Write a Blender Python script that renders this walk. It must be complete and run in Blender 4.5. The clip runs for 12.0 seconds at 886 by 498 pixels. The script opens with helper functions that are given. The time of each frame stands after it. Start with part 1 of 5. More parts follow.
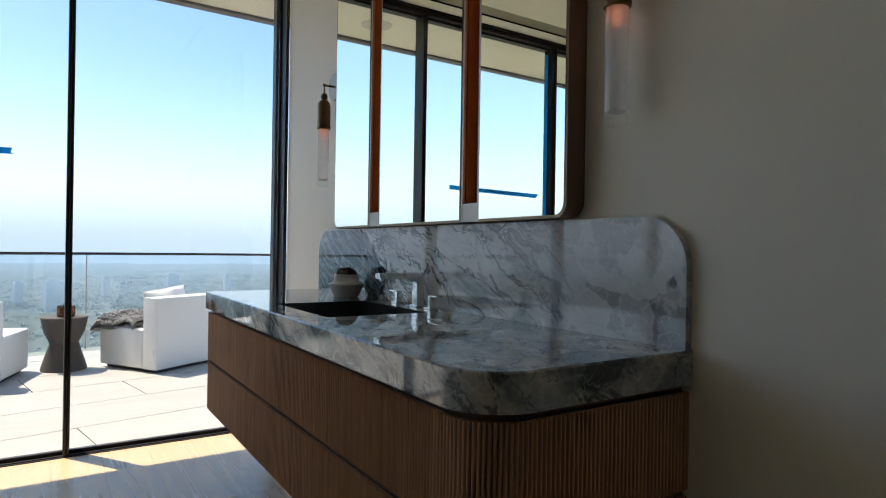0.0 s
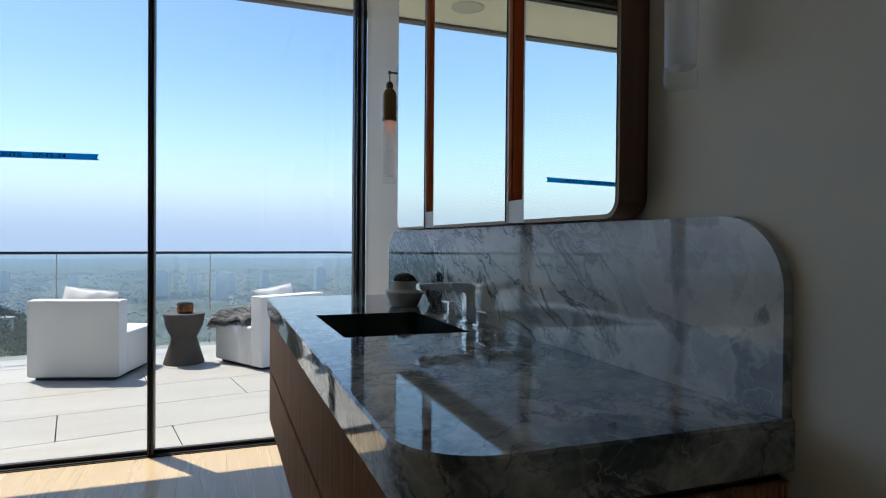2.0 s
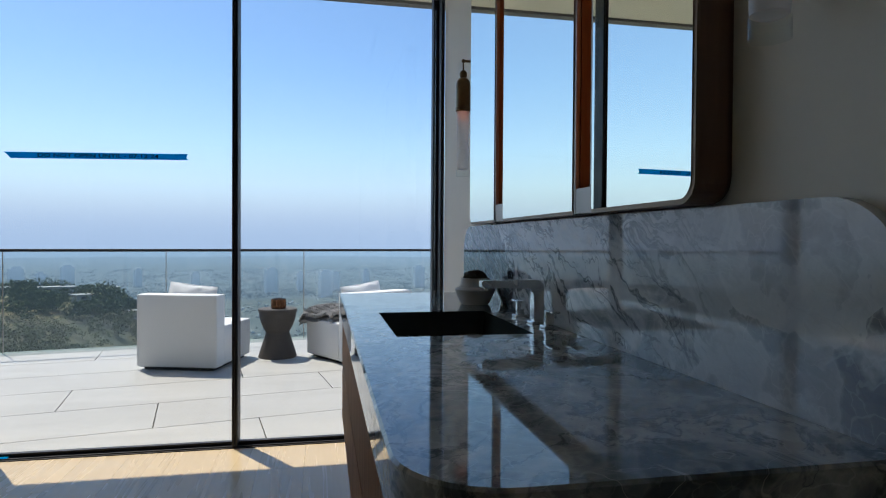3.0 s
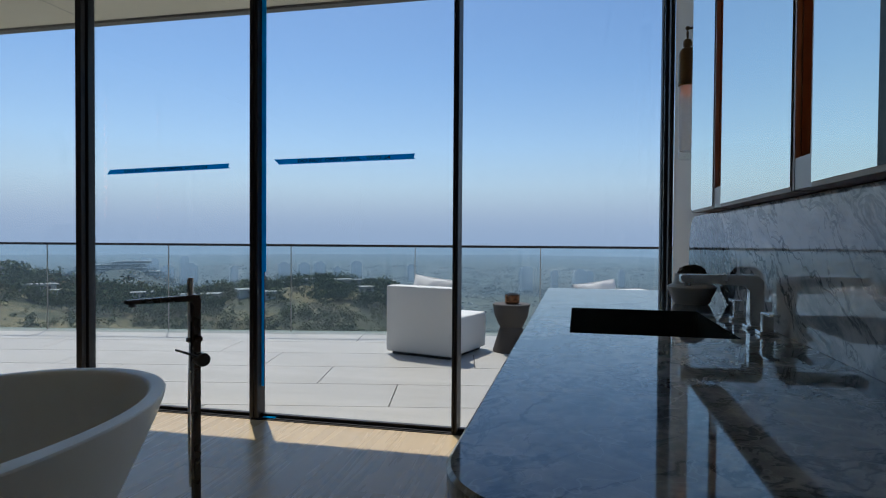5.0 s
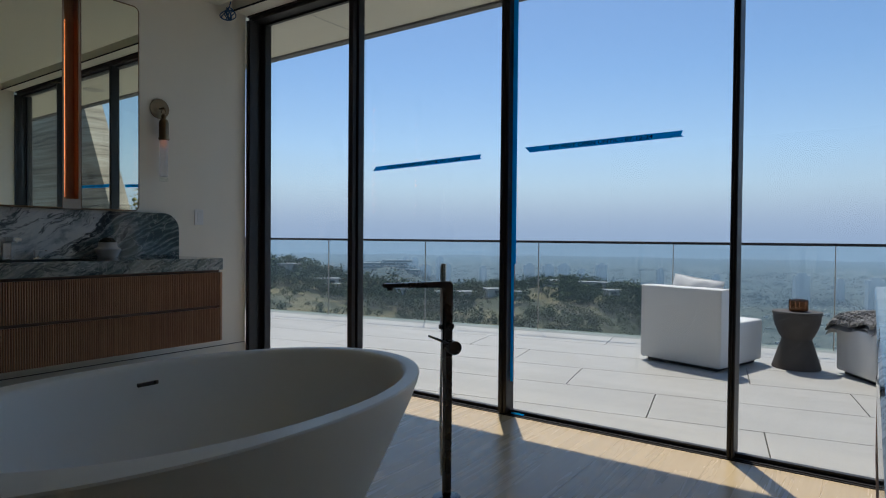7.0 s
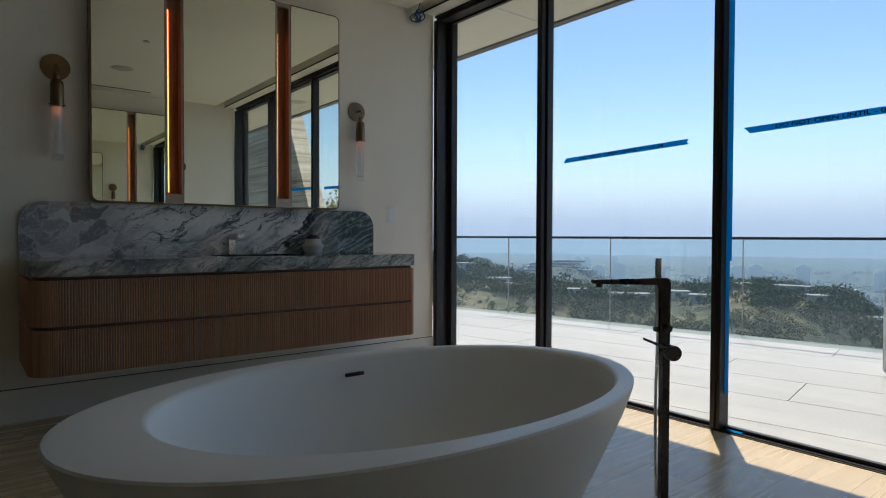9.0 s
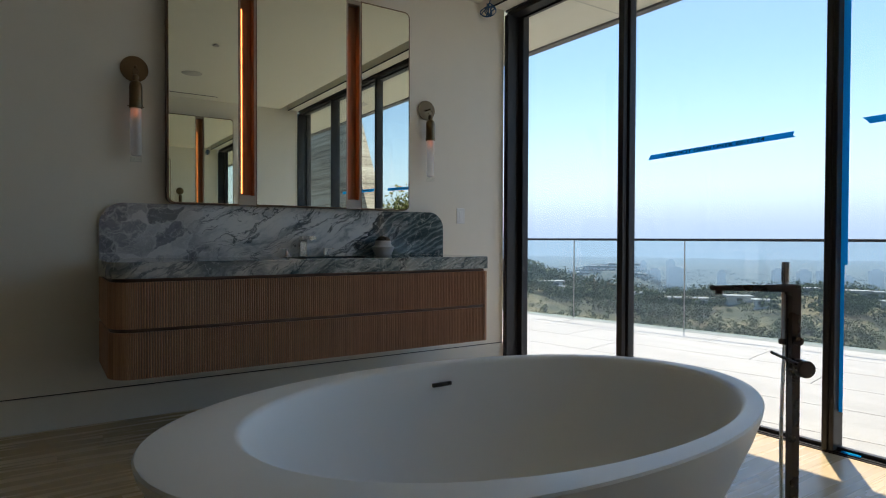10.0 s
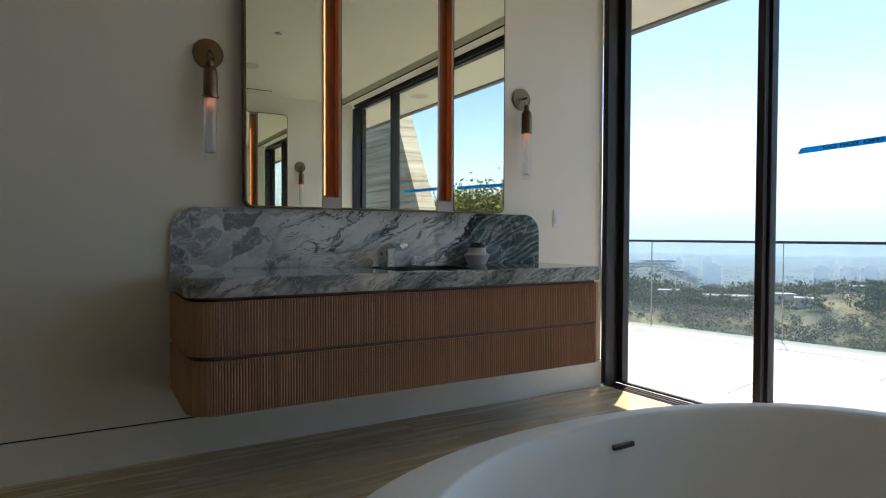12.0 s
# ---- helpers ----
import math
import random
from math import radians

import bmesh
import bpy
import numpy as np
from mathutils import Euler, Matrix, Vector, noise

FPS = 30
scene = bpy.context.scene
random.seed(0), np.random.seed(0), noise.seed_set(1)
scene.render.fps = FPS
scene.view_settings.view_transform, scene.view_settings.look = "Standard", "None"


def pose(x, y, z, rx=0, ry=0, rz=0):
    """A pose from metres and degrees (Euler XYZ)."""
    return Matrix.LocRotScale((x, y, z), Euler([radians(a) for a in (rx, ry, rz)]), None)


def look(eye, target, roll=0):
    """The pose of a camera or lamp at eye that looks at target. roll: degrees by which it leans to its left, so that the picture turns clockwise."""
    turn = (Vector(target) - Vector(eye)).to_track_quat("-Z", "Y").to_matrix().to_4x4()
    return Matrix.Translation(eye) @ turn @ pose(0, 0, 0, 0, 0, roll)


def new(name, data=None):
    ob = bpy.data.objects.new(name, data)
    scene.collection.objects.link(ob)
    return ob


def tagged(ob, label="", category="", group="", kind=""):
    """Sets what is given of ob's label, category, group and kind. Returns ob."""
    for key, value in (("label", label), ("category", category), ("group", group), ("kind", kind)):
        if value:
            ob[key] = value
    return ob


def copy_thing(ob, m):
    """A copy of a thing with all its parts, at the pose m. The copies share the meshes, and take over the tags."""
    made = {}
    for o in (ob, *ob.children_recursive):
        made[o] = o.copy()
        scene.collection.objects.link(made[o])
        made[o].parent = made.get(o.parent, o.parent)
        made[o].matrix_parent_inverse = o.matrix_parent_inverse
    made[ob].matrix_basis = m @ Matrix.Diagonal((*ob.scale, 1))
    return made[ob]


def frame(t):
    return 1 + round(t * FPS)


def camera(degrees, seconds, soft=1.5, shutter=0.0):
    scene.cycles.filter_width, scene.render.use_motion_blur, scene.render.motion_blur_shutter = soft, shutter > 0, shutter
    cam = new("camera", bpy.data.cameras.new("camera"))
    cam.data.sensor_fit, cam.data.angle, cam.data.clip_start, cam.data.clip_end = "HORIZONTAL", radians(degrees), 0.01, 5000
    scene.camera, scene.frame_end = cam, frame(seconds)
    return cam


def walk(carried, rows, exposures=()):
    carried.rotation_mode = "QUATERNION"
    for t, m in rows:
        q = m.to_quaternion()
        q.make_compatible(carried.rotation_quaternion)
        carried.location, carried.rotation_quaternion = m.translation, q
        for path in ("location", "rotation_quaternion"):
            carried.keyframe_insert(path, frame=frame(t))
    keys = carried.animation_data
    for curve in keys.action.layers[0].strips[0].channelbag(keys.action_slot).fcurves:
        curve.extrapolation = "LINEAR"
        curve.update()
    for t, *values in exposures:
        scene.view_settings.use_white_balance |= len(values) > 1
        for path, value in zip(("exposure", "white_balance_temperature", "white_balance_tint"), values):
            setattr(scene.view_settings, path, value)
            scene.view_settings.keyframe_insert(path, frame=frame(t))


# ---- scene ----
cam = camera(72.4, 12.0, soft=1.1)
PATH = [
    (0, (1.76, 1.162, 1.108), (2.85, 2.839, 1.108), 0.9),
    (0.5, (1.877, 1.219, 1.113), (2.899, 2.938, 1.112), 1.0),
    (1, (1.979, 1.261, 1.131), (2.912, 3.03, 1.116), 0.7),
    (1.5, (2.076, 1.296, 1.14), (2.898, 3.119, 1.123), 0.6),
    (2, (2.175, 1.34, 1.148), (2.872, 3.215, 1.123), 0.5),
    (2.5, (2.259, 1.393, 1.142), (2.805, 3.317, 1.115), 0.5),
    (4.5, (2.443, 1.506, 1.111), (2.254, 3.497, 1.071), 0.1),
    (5, (2.508, 1.537, 1.103), (2.075, 3.489, 1.065), 0.4),
    (5.5, (2.487, 1.574, 1.095), (1.845, 3.468, 1.056), 0.5),
    (6, (2.463, 1.617, 1.078), (1.617, 3.433, 1.039), 0.7),
    (6.5, (2.422, 1.688, 1.061), (1.403, 3.416, 1.021), 0.6),
    (7, (2.376, 1.734, 1.038), (1.216, 3.37, 1.0), 0.5),
    (9, (2.184, 1.762, 1.009), (0.621, 3.009, 0.967), 0.2),
    (9.5, (2.096, 1.751, 1.002), (0.473, 2.919, 0.966), 0.3),
    (10, (1.97, 1.737, 1.003), (0.307, 2.848, 0.969), 0.2),
    (10.5, (1.822, 1.704, 1.014), (0.139, 2.783, 0.971), 0.2),
    (11, (1.671, 1.687, 1.016), (-0.028, 2.741, 0.974), 0.3),
    (11.5, (1.506, 1.664, 1.034), (-0.201, 2.705, 0.988), 0.2),
    (12, (1.336, 1.654, 1.064), (-0.382, 2.677, 1.017), 0.2),
]
walk(cam, [(t, look(eye, target, roll)) for t, eye, target, roll in PATH], [(0, 1.26, 7050, 11), (1.5, 1.0, 6650, 10), (2.5, 0.75, 6450, 10), (4.5, 0.30, 6300, 10), (5.5, 0.10, 6250, 10), (7, 0.20, 6350, 10), (9, 0.74, 6650, 10), (9.5, 0.90, 6700, 10), (10.5, 1.20, 6850, 11), (12, 1.51, 7000, 11)])

# ---- world, sun, exposure ----
SUN = Vector((-0.69, 1.0, 2.27)).normalized()
world = bpy.data.worlds.new("sky")
scene.world = world
world.use_nodes = True
wn = world.node_tree
sky = wn.nodes.new("ShaderNodeTexSky")
sky.sky_type, sky.sun_disc = "NISHITA", False
sky.sun_elevation, sky.sun_rotation = math.asin(SUN.z), math.atan2(SUN.x, SUN.y)
sky.air_density, sky.dust_density, sky.ozone_density = 1.0, 0.5, 3.0
wn.nodes["Background"].inputs["Strength"].default_value = 0.11
clear = wn.nodes.new("ShaderNodeHueSaturation")
clear.inputs["Saturation"].default_value = 1.13
wn.links.new(sky.outputs[0], clear.inputs["Color"])
wn.links.new(clear.outputs[0], wn.nodes["Background"].inputs["Color"])
sun_data = bpy.data.lights.new("sun", "SUN")
sun_data.energy, sun_data.angle, sun_data.color = 3.3, radians(0.5), (1.0, 0.95, 0.86)
sun = new("sun", sun_data)
sun.matrix_world = look(SUN * 60, (0, 0, 0))


# ---- materials ----
class Nodes:
    """A node material, wired by short calls."""

    def __init__(self, name):
        self.m = bpy.data.materials.new(name)
        self.m.use_nodes = True
        self.t = self.m.node_tree
        self.b = self.t.nodes["Principled BSDF"]
        self.out = self.t.nodes["Material Output"]

    def n(self, kind, **props):
        node = self.t.nodes.new("ShaderNode" + kind)
        if "operation" in props:
            node.operation = props["operation"]
        if "use_clamp" in props:
            node.use_clamp = props["use_clamp"]
        if "data_type" in props:
            node.data_type = props["data_type"]
        if "blend_type" in props:
            node.blend_type = props["blend_type"]
        if "feature" in props:
            node.feature = props["feature"]
        if "wave_type" in props:
            node.wave_type, node.bands_direction = props["wave_type"], props["bands_direction"]
        return node

    def link(self, a, b):
        self.t.links.new(a, b)

    def put(self, socket, value):
        if hasattr(value, "is_output"):
            self.link(value, socket)
        else:
            socket.default_value = value

    def coords(self, kind="Object", scale=(1, 1, 1), turn=(0, 0, 0)):
        if kind == "World":
            src = self.n("NewGeometry").outputs["Position"]
        else:
            src = self.n("TexCoord").outputs[kind]
        mp = self.n("Mapping")
        mp.inputs["Scale"].default_value = scale
        mp.inputs["Rotation"].default_value = [radians(a) for a in turn]
        self.link(src, mp.inputs["Vector"])
        return mp.outputs["Vector"]

    def noise(self, vec, scale, detail=4, rough=0.55, distort=0.0):
        x = self.n("TexNoise")
        x.inputs["Scale"].default_value, x.inputs["Detail"].default_value = scale, detail
        x.inputs["Roughness"].default_value, x.inputs["Distortion"].default_value = rough, distort
        self.link(vec, x.inputs["Vector"])
        return x.outputs["Fac"]

    def ramp(self, fac, *stops):
        x = self.n("ValToRGB")
        e = x.color_ramp.elements
        while len(e) < len(stops):
            e.new(0.5)
        for item, (p, c) in zip(e, stops):
            item.position = p
            item.color = (*c, 1) if len(c) == 3 else c
        self.link(fac, x.inputs["Fac"])
        return x.outputs["Color"]

    def math(self, op, a, b=0.0, clamp=False):
        x = self.n("Math", operation=op, use_clamp=clamp)
        self.put(x.inputs[0], a)
        self.put(x.inputs[1], b)
        return x.outputs[0]

    def mix(self, fac, a, b, blend="MIX"):
        x = self.n("Mix", data_type="RGBA", blend_type=blend)
        self.put(x.inputs[0], fac)
        for sock, v in ((x.inputs[6], a), (x.inputs[7], b)):
            self.put(sock, (*v, 1) if isinstance(v, tuple) and len(v) == 3 else v)
        return x.outputs[2]

    def random(self):
        return self.n("ObjectInfo").outputs["Random"]

    def bump(self, height, strength=0.2, dist=0.01):
        x = self.n("Bump")
        x.inputs["Strength"].default_value, x.inputs["Distance"].default_value = strength, dist
        self.link(height, x.inputs["Height"])
        self.link(x.outputs["Normal"], self.b.inputs["Normal"])

    def set(self, color=None, rough=0.5, metal=0.0, coat=0.0, spec=0.5):
        if color is not None:
            self.put(self.b.inputs["Base Color"], (*color, 1) if isinstance(color, tuple) else color)
        self.put(self.b.inputs["Roughness"], rough)
        self.b.inputs["Metallic"].default_value = metal
        self.b.inputs["Coat Weight"].default_value = coat
        self.b.inputs["Coat Roughness"].default_value = 0.04
        self.b.inputs["Specular IOR Level"].default_value = spec
        return self.m


def plain(name, color, rough=0.5, metal=0.0, grain=60.0, vary=0.08, bump=0.05, kind="Object", spec=0.5):
    """A surface with fine grain and broad, faint unevenness of colour and gloss."""
    k = Nodes(name)
    v = k.coords(kind)
    a, b = k.noise(v, grain, 3), k.noise(v, grain / 25, 3)
    lo = tuple(c * (1 - vary) for c in color)
    hi = tuple(min(1, c * (1 + vary)) for c in color)
    col = k.mix(k.math("ADD", k.math("MULTIPLY", a, 0.4), k.math("MULTIPLY", b, 0.6)), lo, hi)
    k.bump(a, bump, 0.002)
    r = k.math("ADD", k.math("MULTIPLY", b, 0.16), rough - 0.08, True)
    return k.set(col, r, metal, spec=spec)


def wood(name, dark, light, rough=0.4, kind="Object", along="z", scale=1.0, coat=0.0, vary=0.3):
    """Straight-grained timber, its grain along one axis, each piece a little different."""
    k = Nodes(name)
    squash = {"x": (0.06, 1, 1), "y": (1, 0.06, 1), "z": (1, 1, 0.06)}[along]
    v = k.coords(kind, tuple(c * scale for c in squash))
    shift = k.n("VectorMath", operation="ADD")
    k.link(v, shift.inputs[0])
    k.link(k.math("MULTIPLY", k.random(), 37.0), shift.inputs[1])
    v = shift.outputs[0]
    fine, broad = k.noise(v, 90, 4, 0.6, 0.3), k.noise(v, 14, 3, 0.5, 1.2)
    f = k.math("ADD", k.math("MULTIPLY", fine, 0.45), k.math("MULTIPLY", broad, 0.55))
    col = k.ramp(f, (0.3, dark), (0.7, light))
    tone = k.math("ADD", k.math("MULTIPLY", k.random(), vary), 1.0 - vary / 2)
    grey = k.n("CombineColor")
    for s in grey.inputs:
        k.link(tone, s)
    col = k.mix(1.0, col, grey.outputs[0], "MULTIPLY")
    k.bump(fine, 0.12, 0.002)
    return k.set(col, k.math("ADD", k.math("MULTIPLY", broad, 0.2), rough - 0.1), 0, coat)


def marble(name, flat):
    """Polished blue-grey marble, its bedding slanting up along the slab: broken mauve-grey fragments at one
    end, white with fine grey streaks in the middle, dark green waves at the other. The flat slabs are cut
    across the bedding and show it in broader bands of beige white and dark green."""
    k = Nodes(name)
    v = k.coords("World")

    def warped(scale, amount):
        a = k.n("TexNoise")
        a.inputs["Scale"].default_value, a.inputs["Detail"].default_value = scale, 4
        k.link(v, a.inputs["Vector"])
        c = k.n("VectorMath", operation="SCALE")
        c.inputs["Scale"].default_value = amount
        k.link(a.outputs["Color"], c.inputs[0])
        d = k.n("VectorMath", operation="ADD")
        k.link(v, d.inputs[0]), k.link(c.outputs[0], d.inputs[1])
        return d.outputs[0]

    def turned(vec, rot, scale):
        a, b = k.n("Mapping"), k.n("Mapping")
        a.inputs["Rotation"].default_value = [radians(q) for q in rot]
        b.inputs["Scale"].default_value = scale
        k.link(vec, a.inputs["Vector"]), k.link(a.outputs[0], b.inputs["Vector"])
        return b.outputs[0]

    def line(fac, width, level=0.5):
        """A thin line where a noise crosses a level."""
        d = k.math("ABSOLUTE", k.math("SUBTRACT", fac, level))
        return k.ramp(d, (0.0, (1, 1, 1)), (width * 0.4, (0.75, 0.75, 0.75)), (width, (0, 0, 0)))

    bed = (-27, 0, 16)
    w, w2, w3 = warped(1.7, 0.40), warped(5.0, 0.15), warped(7.0, 0.24)
    slant, slant2 = turned(w, bed, (1.1, 0.26, 1.6)), turned(w2, bed, (1.1, 0.28, 1.8))
    sep = k.n("SeparateXYZ")
    k.link(v, sep.inputs[0])
    y, z = sep.outputs["Y"], sep.outputs["Z"]
    streak = k.noise(slant, 3.4, 8, 0.64, 0.3)
    fine = k.noise(slant2, 12, 7, 0.72, 0.4)
    cloud = k.noise(w2, 2.6, 5, 0.6)
    if flat:
        body = k.ramp(streak, (0.34, (0.030, 0.052, 0.056)), (0.43, (0.085, 0.12, 0.125)), (0.49, (0.34, 0.36, 0.345)), (0.55, (0.62, 0.595, 0.55)), (0.61, (0.44, 0.435, 0.41)), (0.66, (0.13, 0.165, 0.17)), (0.78, (0.035, 0.056, 0.060)))
        body = k.mix(k.ramp(fine, (0.48, (0, 0, 0)), (0.66, (0.7, 0.7, 0.7))), body, (0.16, 0.20, 0.205))
    else:
        body = k.ramp(streak, (0.27, (0.10, 0.135, 0.15)), (0.37, (0.34, 0.38, 0.395)), (0.44, (0.76, 0.765, 0.755)), (0.60, (0.84, 0.835, 0.81)), (0.70, (0.58, 0.605, 0.61)), (0.80, (0.26, 0.30, 0.32)))
        body = k.mix(k.ramp(fine, (0.50, (0, 0, 0)), (0.68, (0.75, 0.75, 0.75))), body, (0.30, 0.345, 0.37))
    body = k.mix(k.math("MULTIPLY", line(k.noise(slant2, 4.2, 6, 0.62, 0.6), 0.022), 0.9), body, (0.03, 0.048, 0.056))
    body = k.mix(k.math("MULTIPLY", line(k.noise(slant, 6.0, 6, 0.6, 0.9), 0.014, 0.44), 0.7), body, (0.06, 0.085, 0.095))

    # fragments of mauve-grey stone in a web of white
    near = k.math("MULTIPLY", k.math("SUBTRACT", k.math("ADD", 2.18, k.math("MULTIPLY", cloud, 1.1)), y), 3.2, True)
    cell, rift = k.n("TexVoronoi"), k.n("TexVoronoi", feature="DISTANCE_TO_EDGE")
    small = k.n("TexVoronoi", feature="DISTANCE_TO_EDGE")
    for q, sc in ((cell, 8.5), (rift, 8.5), (small, 21.0)):
        q.inputs["Scale"].default_value = sc
        k.link(turned(w3, (-20, 0, 10), (1.0, 0.8, 1.2)), q.inputs["Vector"])
    tone = k.n("SeparateColor")
    k.link(cell.outputs["Color"], tone.inputs[0])
    grain = k.math("ADD", k.math("MULTIPLY", tone.outputs[0], 0.75), k.math("MULTIPLY", k.noise(w3, 13, 7, 0.75), 0.45))
    mauve = k.ramp(grain, (0.28, (0.17, 0.176, 0.205)), (0.56, (0.30, 0.31, 0.345)), (0.76, (0.50, 0.51, 0.53)), (1.0, (0.72, 0.722, 0.72)))
    ragged = k.math("MULTIPLY", k.math("SUBTRACT", k.noise(w2, 26, 5, 0.7), 0.5), 0.20)
    web = k.ramp(k.math("ADD", rift.outputs["Distance"], ragged), (0.0, (0.6, 0.6, 0.6)), (0.03, (0.3, 0.3, 0.3)), (0.08, (0, 0, 0)))
    mauve = k.mix(web, mauve, (0.68, 0.69, 0.70))
    mauve = k.mix(k.ramp(k.math("ADD", small.outputs["Distance"], ragged), (0.0, (0.45, 0.45, 0.45)), (0.03, (0, 0, 0))), mauve, (0.62, 0.635, 0.65))
    body = k.mix(k.math("MULTIPLY", near, 0.35 if flat else 0.92), body, mauve)

    # dark green waves past a slanting front, with a ragged navy stroke along it
    wave = k.n("TexWave", wave_type="BANDS", bands_direction="Z")
    wave.inputs["Scale"].default_value, wave.inputs["Distortion"].default_value = 5.0, 16.0
    wave.inputs["Detail"].default_value, wave.inputs["Detail Scale"].default_value = 6, 1.3
    wave.inputs["Detail Roughness"].default_value = 0.62
    k.link(turned(v, (-24, 0, 10), (1.0, 0.42, 1.5)), wave.inputs["Vector"])
    green = k.ramp(wave.outputs["Fac"], (0.0, (0.028, 0.055, 0.062)), (0.6, (0.075, 0.118, 0.128)), (0.90, (0.115, 0.165, 0.175)), (0.975, (0.17, 0.22, 0.228)), (1.0, (0.30, 0.345, 0.345)))
    front = k.math("SUBTRACT", y, k.math("MULTIPLY", z, 0.75))
    front = k.math("ADD", front, k.math("MULTIPLY", k.math("SUBTRACT", streak, 0.5), 1.5))
    front = k.math("SUBTRACT", front, 2.86)
    body = k.mix(k.math("MULTIPLY", k.math("MULTIPLY", front, 7.0, True), 0.55 if flat else 0.95), body, green)
    stroke = k.ramp(k.math("ABSOLUTE", k.math("SUBTRACT", k.math("ADD", front, k.math("MULTIPLY", k.math("SUBTRACT", fine, 0.5), 0.35)), 0.02)), (0.0, (1, 1, 1)), (0.035, (0.9, 0.9, 0.9)), (0.06, (0, 0, 0)))
    body = k.mix(k.math("MULTIPLY", stroke, k.ramp(cloud, (0.42, (0, 0, 0)), (0.5, (1, 1, 1)))), body, (0.018, 0.027, 0.036))
    crack = line(k.noise(w2, 7.0, 3, 0.5, 0.8), 0.008)
    body = k.mix(k.math("MULTIPLY", crack, 0.45), body, (0.74, 0.75, 0.74))
    return k.set(body, k.math("ADD", k.math("MULTIPLY", fine, 0.03), 0.02), 0, 0.0, 0.6)


def glass(name, tint, gloss=1.0, rough=0.0):
    """Clear sheet glass: light passes straight, the surface mirrors more at a slant."""
    k = Nodes(name)
    tr = k.n("BsdfTransparent")
    tr.inputs[0].default_value = (*tint, 1)
    gl = k.n("BsdfGlossy")
    gl.inputs["Roughness"].default_value = rough
    fr = k.n("LayerWeight")
    fr.inputs["Blend"].default_value = 0.5
    mx = k.n("MixShader")
    slant = k.math("ADD", k.math("MULTIPLY", k.math("POWER", fr.outputs["Facing"], 5.0), 0.9), 0.035)
    k.link(k.math("MULTIPLY", slant, gloss, True), mx.inputs[0])
    k.link(tr.outputs[0], mx.inputs[1]), k.link(gl.outputs[0], mx.inputs[2])
    k.link(mx.outputs[0], k.out.inputs[0])
    return k.m


def glow(name, color, strength):
    k = Nodes(name)
    k.b.inputs["Base Color"].default_value = (*color, 1)
    k.b.inputs["Emission Color"].default_value = (*color, 1)
    k.b.inputs["Emission Strength"].default_value = strength
    return k.m


def thin(name, color):
    """Thin crepe paper that lets part of the light behind it through."""
    k = Nodes(name)
    v = k.coords("World")
    col = k.mix(k.noise(v, 140, 3), tuple(c * 0.85 for c in color), tuple(min(1, c * 1.15) for c in color))
    a, b, m = k.n("BsdfDiffuse"), k.n("BsdfTranslucent"), k.n("MixShader")
    k.link(col, a.inputs[0]), k.link(col, b.inputs[0])
    m.inputs[0].default_value = 0.72
    k.link(a.outputs[0], m.inputs[1]), k.link(b.outputs[0], m.inputs[2])
    k.link(m.outputs[0], k.out.inputs[0])
    return k.m


def frosted():
    k = Nodes("frosted_glass")
    t1, t2 = k.n("BsdfTranslucent"), k.n("BsdfTransparent")
    gl = k.n("BsdfGlossy")
    gl.inputs["Roughness"].default_value = 0.25
    t1.inputs[0].default_value = (0.86, 0.84, 0.83, 1)
    a, b = k.n("MixShader"), k.n("MixShader")
    k.put(a.inputs[0], k.math("ADD", k.math("MULTIPLY", k.noise(k.coords(), 40), 0.1), 0.2))
    k.link(t1.outputs[0], a.inputs[1]), k.link(t2.outputs[0], a.inputs[2])
    b.inputs[0].default_value = 0.08
    k.link(a.outputs[0], b.inputs[1]), k.link(gl.outputs[0], b.inputs[2])
    k.link(b.outputs[0], k.out.inputs[0])
    return k.m


M_WALL = plain("warm_white_paint", (0.81, 0.77, 0.685), 0.6, grain=220, vary=0.03, bump=0.04, kind="World")
M_TAN = plain("tan_paint", (0.44, 0.35, 0.275), 0.6, grain=220, vary=0.03, bump=0.04, kind="World")
M_CEIL = plain("ceiling_paint", (0.82, 0.80, 0.70), 0.7, grain=200, vary=0.02, bump=0.03, kind="World")
M_SOFFIT = plain("soffit_paint", (0.74, 0.715, 0.60), 0.7, grain=150, vary=0.03, bump=0.03, kind="World")
M_FASCIA = plain("grey_metal_fascia", (0.16, 0.16, 0.165), 0.5, 0.3)
M_FRAME = plain("dark_bronze_aluminium", (0.018, 0.016, 0.018), 0.5, 0.1, grain=300, bump=0.02)
M_GASKET = plain("black_gasket", (0.008, 0.008, 0.009), 0.6)
M_OAK = wood("pale_oak_floor", (0.53, 0.40, 0.225), (0.59, 0.455, 0.27), 0.27, "Object", "y", vary=0.07)
M_WALNUT = wood("reeded_walnut", (0.40, 0.210, 0.126), (0.61, 0.352, 0.215), 0.36, "Object", "z", 1.6, vary=0.16)
# dark wood whose tone also carries the shade in the slat and drawer gaps
M_WALNUT_DARK = wood("shaded_dark_walnut", (0.07, 0.034, 0.022), (0.13, 0.07, 0.045), 0.45, "Object", "y")
M_CASE = wood("walnut_mirror_case", (0.14, 0.072, 0.046), (0.22, 0.12, 0.078), 0.4, "Object", "z")
M_SLOT = wood("cherry_slot_lining", (0.20, 0.088, 0.042), (0.33, 0.16, 0.075), 0.4, "Object", "z", 2.5)
M_MARBLE = marble("blue_grey_marble", False)
M_MARBLE_TOP = marble("blue_grey_marble_across_the_bedding", True)
